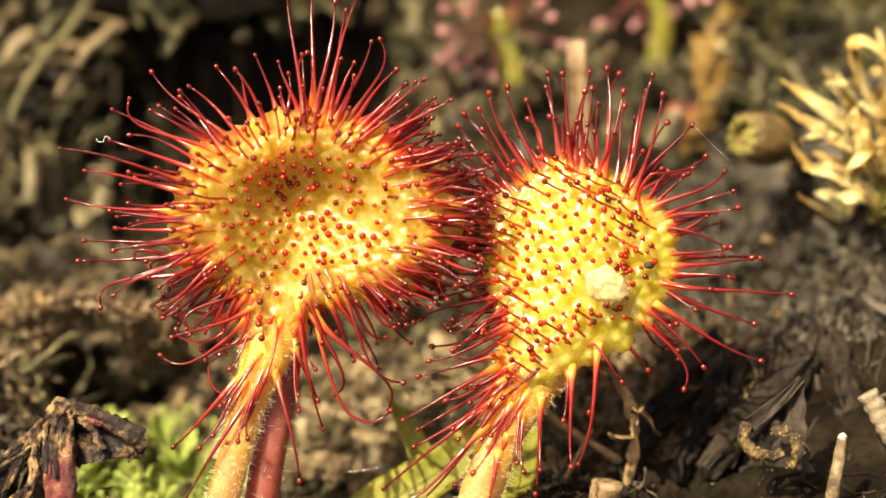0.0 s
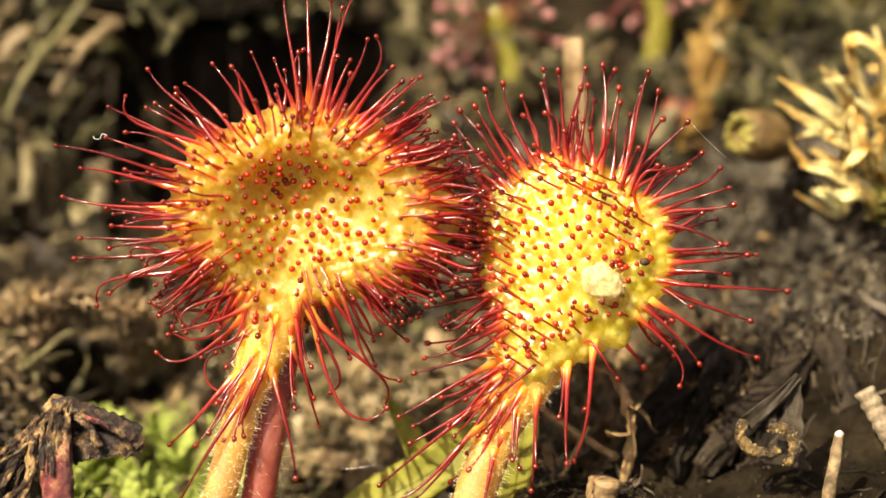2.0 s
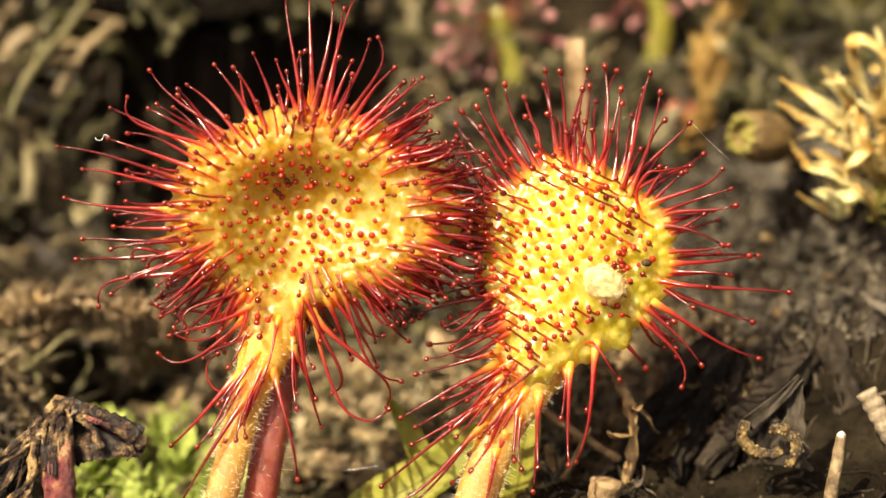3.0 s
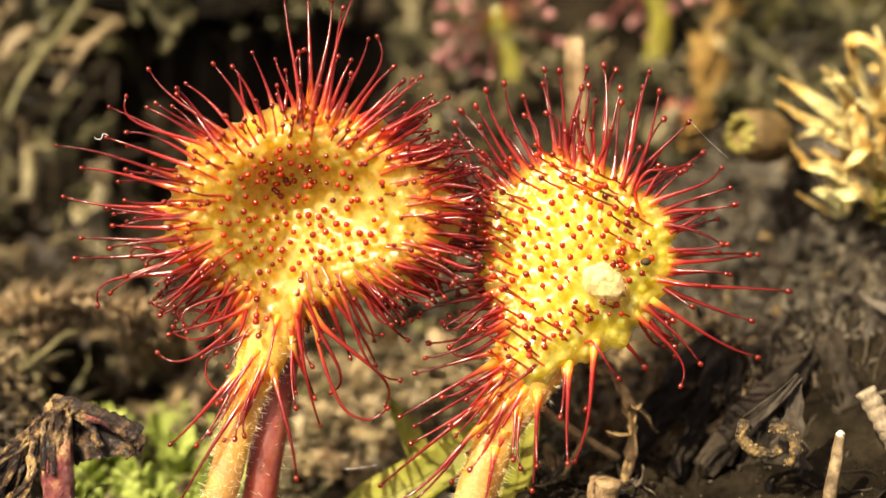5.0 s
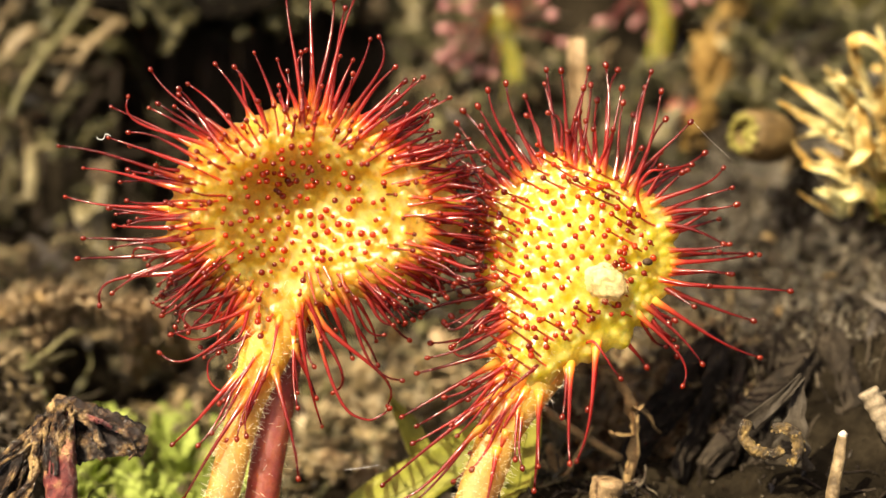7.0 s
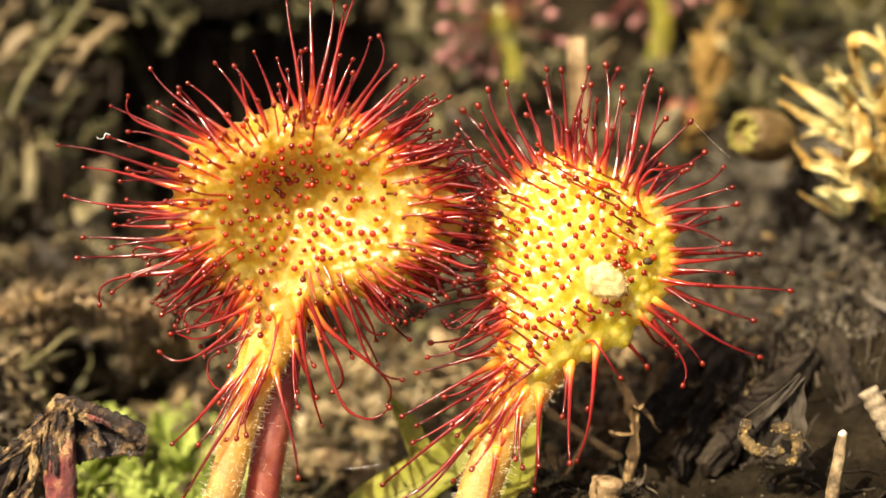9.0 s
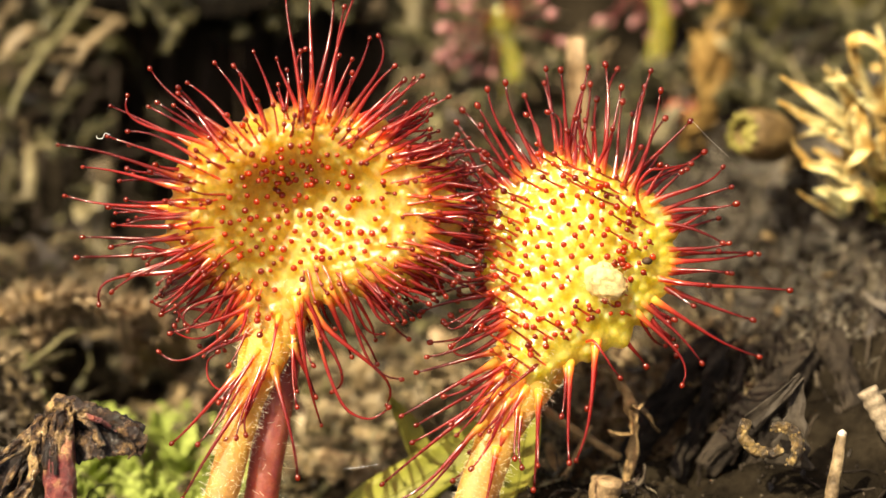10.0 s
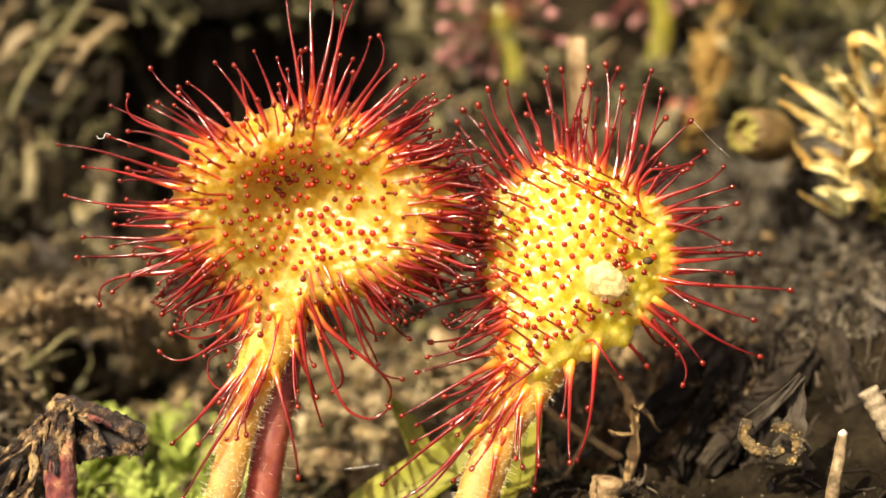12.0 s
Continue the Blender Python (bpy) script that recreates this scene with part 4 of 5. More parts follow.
feather_field("beige_tufts", "beige feathery dead moss beside the green moss", BEIGE, 46, (-14, -6, 8, 15), (1.2, 3.0), (0.08, 0.2), 0.7, None, 0.7)
feather_field("stem_tufts", "beige feathery dead moss between the leaf stalks", BEIGE, 34, (-5, 1.5, 6, 13), (1.0, 2.6), (0.08, 0.2), 0.7, None, 0.8)
feather_field("foot_moss", "brown feathery dead moss at the foot of the bank", BROWN_MOSS, 150, (3.5, 13, 2, 11), (0.8, 2.4), (0.04, 0.12), 0.45, None, 0.7)
feather_field("shade_tufts", "buff feathery dead moss at the foot of the bank", BUFF, 60, (5.5, 10.5, 2, 9), (0.8, 2.2), (0.04, 0.12), 0.45, None, 0.7)
feather_field("rust_moss", "rust-brown feathery dead moss in the hollow under the leaves", BROWN_MOSS, 150, (-24, 7, 2, 18), (1.2, 3.4), (0.05, 0.13), 0.55, None, 0.7)
feather_field("bank_tufts", "grey-brown tufts of dead moss on the peat bank", BANK, 130, (10, 28, 7, 26), (0.8, 2.4), (0.03, 0.08), 0.38, None, 0.6)
feather_field("far_moss", "dim olive moss farther off on the peat", OLIVE, 200, (-4, 30, 28, 56), (1.5, 4.5), (0.08, 0.2), 0.8)


# mossy peat overhang, added to keep the sun off the dark hollow
hum_at = Vector((-11.4, 31.5, -1.0))
hummock = thing("shade_hummock", "dark mossy peat hummock, added to shade the deep hollow under it", "hummock", at=hum_at)
g = Geo()
blob(g, Vector((0, 0, 0)), (6.4, 8.2, 1.6), 0.45, 26, 40, Matrix.Identity(3))
part("peat", g, SHADED_PEAT, hummock)
g = Geo()
for _ in range(150):
    a = random.uniform(0, 2 * math.pi)
    r = math.sqrt(random.random())
    p = Vector((6.4 * r * math.cos(a), 8.2 * r * math.sin(a), 1.4 * math.sqrt(1 - 0.9 * r * r) + 0.1))
    line = wander(p, Vector((random.gauss(0.3, 0.4), random.gauss(-0.5, 0.5), random.gauss(0.0, 0.25))), random.uniform(1.5, 4), 7, 0.15, 0.05)
    tube(g, line, [0.1 * (1 - 0.08 * i) for i in range(8)], 5, lump=0.4)
    feather(g, line, 0.7, 0.15, 5)
part("moss_fuzz", g, OLIVE, hummock, "olive-brown feathery dead moss")


def dry_stem(label, points, r0, r1, material, lump=0.25, group="", name="twig", category="twig", bits=0):
    pts = [Vector(p) for p in points]
    base = pts[0]
    t = thing(name, label, category, group, at=base)
    g = Geo()
    line = smooth_line([p - base for p in pts], 6)
    n = len(line) - 1
    tube(g, line + [line[-1] + (line[-1] - line[-2]) * 0.25], [r0 + (r1 - r0) * i / n for i in range(n + 1)] + [r1 * 0.55], 10, 0.8, None, lump)
    stem = part("stem", g, material, t)
    for _ in range(bits):
        i = random.randrange(1, n)
        g = Geo()
        w = Vector((random.gauss(0, 1), random.gauss(0, 1), random.gauss(0.3, 0.6)))
        ln = random.uniform(0.8, 2.2)
        l2 = wander(line[i], w, ln, 5, 0.25)
        blade(g, l2, [r0 * 0.9 * math.sin(math.pi * (0.15 + 0.8 * k / 5)) for k in range(6)], (0, 0, 1), 0.05, 0.3, 3, 0.1)
        part("dry_leaf", g, material, t)
    return t


def gz(x, y, lift=0.0):
    return tuple(on_ground(x, y, lift))


# pale stems leaning over the hollow
def over(points, w, depth=0.0):
    """Millimetres across the slope, spread out for a depth of w mm behind the leaves."""
    return [tuple(slope(u * (1 + w / 100), v * (1 + w / 100), w + depth * i)) for i, (u, v) in enumerate(points)]


dry_stem("tan broad dry leaf slanting over the peat", over([(-15.3, 6.2), (-14.7, 7.5), (-13.9, 8.6), (-13.0, 9.4)], 20.5, 1.0), 0.2, 0.3, BROWN_MOSS, 0.9, "dry stems", bits=2)
dry_stem("dull olive dry stem bent over the peat", over([(-17.2, 5.2), (-16.9, 6.4), (-16.2, 7.8), (-15.4, 8.9), (-14.6, 10.2)], 19.5, 1.0), 0.2, 0.26, OLIVE, 0.4, "dry stems", bits=0)
dry_stem("pale olive dry stem on the peat", over([(-9.0, 8.8), (-8.5, 9.5), (-8.0, 10.1)], 24, 0.7), 0.36, 0.4, STRAW, 0.3, "dry stems", bits=0)
dry_stem("olive thin moss stem on the peat", over([(-12.0, 9.0), (-12.3, 9.7), (-12.5, 10.3)], 23, 0.7), 0.2, 0.22, OLIVE, 0.3, "dry stems", bits=1)
dry_stem("pale dry moss stem beside the dark hollow", over([(-16.4, 1.9), (-16.5, 3.0), (-16.6, 3.9)], 19, 1.0), 0.4, 0.36, STRAW, 0.6, "dry stems", bits=2)
dry_stem("olive dry stem on the peat", [gz(-28, 40, 0.4), gz(-26, 45, 2), gz(-25, 50, 2)], 0.6, 0.4, OLIVE, 0.2, "dry stems", bits=3)
dry_stem("thin pale dry stem on the peat", [gz(-2.6, 42, 0.5), gz(-1.8, 45, 1.8), gz(-1.6, 50, 1.4)], 0.45, 0.4, STRAW, 0.3, "dry stems", bits=3)

rows = [(-27.5, 31, OLIVE), (-26.0, 36, OLIVE), (-23.6, 33, BROWN_MOSS), (-22.2, 38, OLIVE),
        (-24.6, 43, OLIVE), (-29.0, 38, BROWN_MOSS), (-19.6, 44, OLIVE)]
for x, y, m in rows:
    dx, dy = random.uniform(1.0, 2.6), random.uniform(3.0, 6.5)
    h = random.uniform(0.8, 2.0)
    dry_stem("slanting dry moss stem over the dark hollow", [gz(x, y, 0.1), gz(x + dx * 0.4 + random.gauss(0, 0.3), y + dy * 0.4, h), gz(x + dx * 0.75 + random.gauss(0, 0.3), y + dy * 0.75, h * 1.2), gz(x + dx, y + dy, h * 0.7)],
             random.uniform(0.25, 0.5), random.uniform(0.18, 0.35), m, 0.5, "slanting stems", bits=random.randrange(1, 5))

# arching roots on the shaded side
def mossy_root(label, rows, r0, r1):
    """An arching root overgrown with brown moss; rows: right, up the slope, depth."""
    pts = [slope(u * (1 + w / 100), v * (1 + w / 100), w) for u, v, w in rows]
    t = thing("root", label, "root", "roots", at=pts[0])
    line = smooth_line([p - pts[0] for p in pts], 7)
    n = len(line) - 1
    g = Geo()
    tube(g, line, [r0 + (r1 - r0) * i / n for i in range(n + 1)], 8, 0.85, None, 0.7)
    part("stem", g, TAN, t)
    g = Geo()
    feather(g, line, 0.95, 0.17, 22)
    part("moss_fuzz", g, BUFF, t, "tan mossy fuzz")
    return t


mossy_root("brown moss-grown root arching over a dark hollow", [(-18.6, -3.6, 17.5), (-17.4, -2.5, 14.5), (-16.3, -2.05, 13), (-14.7, -1.95, 12.5), (-13.1, -2.4, 13), (-12.3, -3.35, 14), (-12.05, -4.6, 17)], 0.34, 0.2)
mossy_root("brown moss-grown root arching over a dark hollow", [(-13.4, -2.3, 13), (-11.7, -2.3, 13), (-10.9, -3.1, 14), (-10.8, -4.5, 17.5)], 0.28, 0.16)
mossy_root("brown moss-grown root arching over a dark hollow", [(-16.6, -4.6, 17), (-16.0, -3.2, 14.5), (-14.6, -2.2, 13)], 0.2, 0.24)
mossy_root("brown moss-grown root lying on the peat", [(-18.0, -4.6, 16.5), (-17.2, -4.2, 15), (-16.4, -5.4, 14.5), (-16.2, -6.6, 14)], 0.3, 0.2)

# stub of a broad grass stem behind the leaves
def grass_stub(label, foot, top, width, material):
    f, t2 = Vector(foot), Vector(top)
    t = thing("grass_stub", label, "grass stem", at=f)
    g = Geo()
    line = [(t2 - f) * (i / 10) + Vector((0.12 * math.sin(i * 0.5), 0, 0)) for i in range(11)]
    blade(g, line, [width * (1.05 - 0.02 * i) for i in range(11)], (0, -1, 0.2), 0.25, 0.35, 6, 0.05)
    part("stem", g, material, t)
    return t


grass_stub("pale straw-coloured cut grass stem standing in the peat", gz(6.8, 13.2, -0.3), (6.05, 15.2, 2.1), 0.49, BUFF)


# golden dry moss shoots
def moss_shoot(label, foot, way, length, leaves, leaf_len, width, material, group="golden moss shoots", gape=1.0):
    f = Vector(foot)
    t = thing("moss_shoot", label, "moss", group, at=f)
    g = Geo()
    axis = wander(Vector((0, 0, -0.2)), Vector(way), length, 8, 0.08)
    tube(g, axis, [0.35 - 0.02 * i for i in range(9)], 8, 1.0, None, 0.3)
    part("stem", g, material, t)
    for i in range(leaves):
        s = i / leaves
        k = min(7, int(s * 8))
        p = axis[k] + (axis[k + 1] - axis[k]) * random.random()
        d = (axis[k + 1] - axis[k]).normalized()
        a = i * 2.4
        o = d.orthogonal().normalized()
        side = o * math.cos(a) + d.cross(o) * math.sin(a)
        wayo = (side * (1.25 - 0.7 * s) * gape + d * (0.4 + 0.8 * s)).normalized()
        ln = leaf_len * random.uniform(0.7, 1.15)
        line = [p]
        q = wayo
        for j in range(6):
            q = (q + d * 0.10 + Vector((random.gauss(0, 0.07), random.gauss(0, 0.07), random.gauss(0, 0.07)))).normalized()
            line.append(line[-1] + q * ln / 6)
        w = width * random.uniform(0.75, 1.2)
        g = Geo()
        blade(g, line, [w * (0.55 + 0.45 * math.sin(math.pi * j / 6)) * (1 - 0.55 * (j / 6) ** 3) for j in range(7)], d, 0.12, random.uniform(0.3, 0.7), 4, 0.05)
        part("moss_leaf", g, material, t)
    return t


def golden_tuft(label, foot, leaves):
    """A dry moss shoot of few broad pointed leaves; each: base, middle and tip across and up the slope, depth at the base and at the tip, half width."""
    f = Vector(foot)
    t = thing("moss_shoot", label, "moss", "golden moss shoots", at=f)
    hub = slope(*leaves[0][0], leaves[0][3]) - f
    g = Geo()
    tube(g, smooth_line([Vector((0, 0, -0.3)), hub * 0.55 + Vector((0.4, 0.3, 0)), hub], 6), 0.4, 9, 0.9, None, 0.4)
    part("stem", g, OCHRE, t)
    for a, b, c, w0, w1, wd in leaves:
        line = smooth_line([slope(*a, w0) - f, slope(*b, w0 * 0.45 + w1 * 0.55 - 0.4) - f, slope(*c, w1) - f], 7)
        n = len(line) - 1
        g = Geo()
        blade(g, line, [wd * 0.85 * (0.75 + 0.35 * math.sin(math.pi * i / n)) * (1 - 0.8 * (i / n) ** 3) for i in range(n + 1)], slope(random.gauss(0, 0.35), random.gauss(0.4, 0.3), -1), 0.14, random.uniform(0.3, 0.8), 8, 0.3)
        part("moss_leaf", g, GOLDEN, t)
        for _ in range(3):
            o = line[random.randrange(0, 7)] + slope(random.gauss(0, 0.5), random.gauss(0, 0.5), random.uniform(0, 1.2))
            l2 = wander(o, (line[-1] - line[0]).normalized() + slope(random.gauss(0, 0.5), random.gauss(0, 0.5), random.gauss(0, 0.4)), random.uniform(1.2, 2.6), 8, 0.14)
            w2 = random.uniform(0.14, 0.3)
            g = Geo()
            blade(g, l2, [w2 * (0.7 + 0.4 * math.sin(math.pi * i / 8)) * (1 - 0.8 * (i / 8) ** 3) for i in range(9)], slope(random.gauss(0, 0.5), random.gauss(0.3, 0.4), -1), 0.1, random.uniform(0.2, 0.8), 5, 0.15)
            part("moss_leaf", g, GOLDEN, t)
    return t


golden_tuft("pale golden dry moss tuft with broad pointed leaves", gz(20.2, 13.6, -0.1),
            [((18.9, 4.9), (17.0, 6.2), (14.9, 7.6), 12.5, 10.5, 0.42), ((18.6, 4.2), (16.9, 5.2), (14.7, 6.5), 12.5, 10.0, 0.36), ((19.2, 5.4), (18.0, 7.0), (16.9, 7.5), 13, 11, 0.44),
             ((18.2, 2.6), (17.2, 3.4), (15.8, 3.7), 12, 10, 0.42), ((18.6, 2.4), (17.8, 3.6), (16.4, 4.4), 12.5, 11, 0.4), ((19.8, 5.4), (19.9, 7.6), (19.4, 10.0), 13, 12, 0.42),
             ((19.0, 3.6), (17.8, 4.6), (16.9, 4.9), 12, 9.5, 0.45), ((18.0, 1.6), (17.0, 2.4), (16.3, 2.6), 11.5, 10, 0.34), ((19.6, 3.0), (18.6, 4.4), (18.0, 6.2), 12, 9.5, 0.5),
             ((19.7, 4.4), (19.4, 6.0), (18.4, 6.6), 13, 11, 0.46), ((20.4, 2.8), (19.6, 4.2), (19.2, 5.4), 12, 9.5, 0.48), ((19.4, 1.6), (18.4, 2.8), (17.6, 3.0), 11.5, 9.5, 0.45)])
# a leaf of the tuft bent over into a loop
loop_foot = slope(20.2, 4.6, 13.5)
t = thing("moss_shoot", "pale golden dry moss leaf bent into a loop", "moss", "golden moss shoots", at=loop_foot)
g = Geo()
line = smooth_line([slope(u, v, w) - loop_foot for u, v, w in ((20.2, 4.6, 13.5), (19.1, 6.6, 12), (18.1, 8.6, 11.2), (18.6, 9.2, 10.8), (19.6, 8.4, 10.6), (20.0, 6.6, 11))], 7)
blade(g, line, [0.46 - 0.2 * (i / (len(line) - 1)) ** 3 for i in range(len(line))], slope(0.5, 0.6, -0.6), 0.14, 0.35, 6, 0.1)
part("moss_leaf", g, GOLDEN, t)
moss_shoot("golden dry moss shoot on the peat bank", gz(22.6, 20.4, 0.2), (-0.15, -0.35, 1), 4.2, 16, 3.2, 0.4, GOLDEN)
moss_shoot("olive-gold moss shoot on the peat bank", gz(20.9, 12.6, 0.0), (-0.2, -0.6, 0.8), 3.2, 34, 1.7, 0.34, DULL_MOSS, gape=0.6)
moss_shoot("olive-gold moss shoot on the peat bank", gz(22.2, 11.8, 0.0), (-0.1, -0.5, 0.8), 3.0, 34, 1.7, 0.34, DULL_MOSS, gape=0.6)
moss_shoot("ochre-brown slender moss shoot lying on the peat", gz(13.4, 31.0, 0.9), (0.40, 0.9, 0.16), 9.0, 90, 1.8, 0.32, OCHRE, "ochre moss shoots", 0.6)
moss_shoot("ochre-brown slender moss shoot lying on the peat", gz(12.2, 27.0, 0.4), (0.6, 0.4, 0.6), 3.6, 40, 1.5, 0.3, OCHRE, "ochre moss shoots", 0.45)
moss_shoot("olive-brown moss shoot on the peat", gz(18.4, 41.0, 0.0), (0.1, 0.3, 1), 4.2, 60, 1.8, 0.4, DULL_MOSS, "ochre moss shoots", 0.5)
moss_shoot("olive-brown moss shoot on the peat", gz(24.0, 44.0, 0.0), (-0.2, -0.1, 1), 4.2, 50, 2.0, 0.45, DULL_MOSS, "ochre moss shoots", 0.6)


# hollow capsule
def capsule(foot, mouth):
    """A brown cup on a bent stalk, its toothed mouth turned to one side."""
    f, m = Vector(foot), Vector(mouth)
    t = thing("seed_capsule", "brown open capsule with a yellow-green toothed mouth", "seed capsule", at=f)
    way = slope(-0.80, 0.10, -0.62).normalized()
    q = way.to_track_quat("Z", "Y").to_matrix()
    m = m - f
    g = Geo()
    prof = [(0.3, -3.0), (0.8, -2.7), (1.12, -2.0), (1.2, -1.1), (1.08, -0.4), (0.88, 0.0), (0.72, -0.05), (0.62, -0.4), (0.45, -0.6), (0.05, -0.65)]
    seg = 28
    verts = [m + q @ Vector((r * math.cos(2 * math.pi * k / seg) * (1 + 0.06 * math.sin(k * 2.1)), r * math.sin(2 * math.pi * k / seg) * (1 + 0.05 * math.sin(k * 3.3 + z)), z)) for r, z in prof for k in range(seg)]
    faces = [(i * seg + k, i * seg + (k + 1) % seg, (i + 1) * seg + (k + 1) % seg, (i + 1) * seg + k) for i in range(len(prof) - 1) for k in range(seg)]
    g.add(verts, faces, [0.5] * len(verts))
    part("cup", g, CUP, t, "brown wrinkled cup")
    g = Geo()
    end = m + q @ Vector((0, 0, -2.9))
    tube(g, smooth_line([Vector((0, 0, -0.3)), end * 0.5 + Vector((0.5, 0.5, -0.2)), end], 7), 0.3, 9, 1.0, None, 0.3)
    part("stalk", g, BROWN_MOSS, t)
    for k in range(10):
        a = 2 * math.pi * k / 10
        g = Geo()
        blob(g, m + q @ Vector((0.76 * math.cos(a), 0.76 * math.sin(a), 0.0)), (0.2, 0.17, 0.24), 0.5)
        part("tooth", g, DULL_MOSS, t, "yellow-green swollen tooth")
    g = Geo()
    blob(g, m + q @ Vector((0.05, 0, -0.45)), (0.45, 0.4, 0.3), 0.6)
    part("pith", g, DULL_MOSS, t, "olive inner lump")
    return t


capsule(gz(16.2, 18.6, -0.1), slope(13.5, 5.25, 13))


# small sundews farther off
def far_sundew(foot, height, lean, size):
    f = Vector(foot)
    t = thing("sundew_plant", "small yellow-green sundew leaf with pink dewy tentacles", "sundew leaf", "far sundews", at=f)
    g = Geo()
    head = Vector((lean[0], lean[1], height))
    line = smooth_line([Vector((0, 0, -0.3)), head * 0.5 + Vector((0.4, 0, 0)), head], 7)
    tube(g, line, [0.62 - 0.015 * i for i in range(len(line))], 10, 0.8, (0, -1, 0), 0.1)
    part("leaf_stalk", g, FAR_LEAF, t)
    g = Geo()
    blob(g, head + Vector((0, 0, size * 0.6)), (size, size * 0.45, size * 1.1), 0.15, 10, 14, Matrix.Identity(3))
    part("blade", g, FAR_LEAF, t)
    for i in range(20):
        a = random.uniform(0, 2 * math.pi)
        d = Vector((math.cos(a), random.uniform(-0.7, 0.2), math.sin(a))).normalized()
        p = head + Vector((d.x * size * 0.8, d.y * size * 0.4, size * 0.6 + d.z * size * 0.9))
        tip = p + d * random.uniform(1.2, 2.6)
        tentacle(t, p, d, tip, (d + Vector((0, 0, random.gauss(0, 0.3)))).normalized(), 0.09, 0.05, BALL_PINK, random.uniform(0.16, 0.3), TENTACLE_PINK, 5, 5)
    return t


far_sundew(gz(3.8, 34.0), 3.6, (-0.7, 0.3), 0.8)
far_sundew(gz(12.0, 40.0), 3.8, (-0.5, 0.2), 1.2)


# green blades
def grass_blade(label, points, width, material, up=(0, -0.6, 0.8)):
    base = Vector(points[0])
    t = thing("sedge_plant", label, "sedge", "green sedges", at=base)
    line = smooth_line([Vector(p) - base for p in points], 6)
    n = len(line) - 1
    g = Geo()
    blade(g, line, [width * (0.7 + 0.3 * math.sin(math.pi * i / n)) * (1 - (i / n) ** 5 * 0.85) for i in range(n + 1)], up, 0.12, 0.22, 6, 0.06)
    part("blade", g, material, t)
    g = Geo()
    tube(g, [p + Vector((0, -0.02, 0.0)) for p in line], [width * 0.07 * (1 - 0.6 * i / n) for i in range(n + 1)], 6)
    part("midrib", g, material, t)
    return t


grass_blade("yellow-green broad leaf blade lying behind the stalks", [slope(-5.6, -13.5, 6), slope(-3.2, -11.0, 5.6), slope(-0.8, -9.6, 5.6), slope(1.6, -7.9, 6.0), slope(3.8, -6.4, 6.6)], 1.05, BLADE)
grass_blade("dark green leaf blade behind the stalks", [slope(0.6, -13, 7), slope(-0.9, -8.6, 6.6), slope(-2.3, -6.2, 6.8)], 0.55, BLADE)
grass_blade("dark green leaf blade behind the stalks", [slope(2.6, -13, 5), slope(3.4, -8.0, 4.6), slope(3.6, -5.2, 5.0)], 0.7, BLADE)

# bright moss by the stalk
for x, y in ((-13.6, 5.5), (-11.8, 4.6), (-12.6, 7.2), (-10.4, 6.4), (-14.6, 7.6), (-11.2, 8.4), (-9.4, 4.8), (-13.0, 3.4), (-9.0, 8.0), (-14.2, 6.2), (-11.4, 6.4), (-12.2, 9.2), (-10.6, 3.0), (-15.4, 4.8), (-13.4, 9.4), (-16.0, 6.6), (-12.8, 1.4), (-14.6, 2.2), (-9.2, 2.4)):
    moss_shoot("bright yellow-green moss shoot at the leaf stalks", gz(x, y, -0.2), (random.gauss(0, 0.25), random.gauss(-0.1, 0.25), 1), 2.4, 44, 1.5, 0.4, MOSS, "green moss shoots", 1.3)
for x, y in ((-13.8, 8.6), (-11.6, 9.4), (-5.6, 9.8), (-24, 18), (-25, 24), (-22.5, 30)):
    moss_shoot("dull olive moss shoot on the peat", gz(x, y, -0.2), (random.gauss(0, 0.3), random.gauss(0, 0.3), 1), 2.0, 16, 1.4, 0.34, OLIVE, "olive moss shoots")


# withered leaf
def crumpled(geo, line, widths, up, depth, seed_x, rows=26):
    """A shrivelled strip: many folds along and across."""
    n = len(line)
    verts, faces = [], []
    for skin in (0, 1):
        for i, p in enumerate(line):
            d = (line[min(i + 1, n - 1)] - line[max(i - 1, 0)]).normalized()
            b = d.cross(Vector(up)).normalized()
            c = b.cross(d)
            for k in range(rows):
                s = 2 * k / (rows - 1) - 1
                z = depth * (0.9 * noise.noise((i * 0.13 + seed_x, s * 3.2, 1)) + 0.55 * noise.noise((i * 0.35 + seed_x, s * 7, 5)) + 0.35 * noise.noise((i * 0.9, s * 13 + seed_x, 9)))
                edge = 1 + 0.16 * noise.noise((i * 0.5 + seed_x, 3, s))
                verts.append(p + b * (s * widths[i] * edge) + c * (z - skin * 0.10 - widths[i] * 0.35 * s * s))
    m, o = rows, n * rows
    for i in range(n - 1):
        for k in range(m - 1):
            a = i * m + k
            faces.append((a, a + 1, a + m + 1, a + m))
            faces.append((o + a, o + a + m, o + a + m + 1, o + a + 1))
    edge = [k for k in range(m)] + [i * m + m - 1 for i in range(1, n)] + [(n - 1) * m + k for k in range(m - 2, -1, -1)] + [i * m for i in range(n - 2, 0, -1)]
    for i, a in enumerate(edge):
        b = edge[(i + 1) % len(edge)]
        faces.append((b, a, o + a, o + b))
    geo.add(verts, faces, [0.5] * len(verts))


base = slope(-15.0, -18.0, 0.6)
wl_leaf = thing("withered_leaf", "shrivelled dark brown dead sundew leaf folded over its reddish stalk", "dead leaf", at=base + slope(-0.2, 0, 0))


def withered(points, n=8):
    return smooth_line([slope(*p) - base for p in points], n)


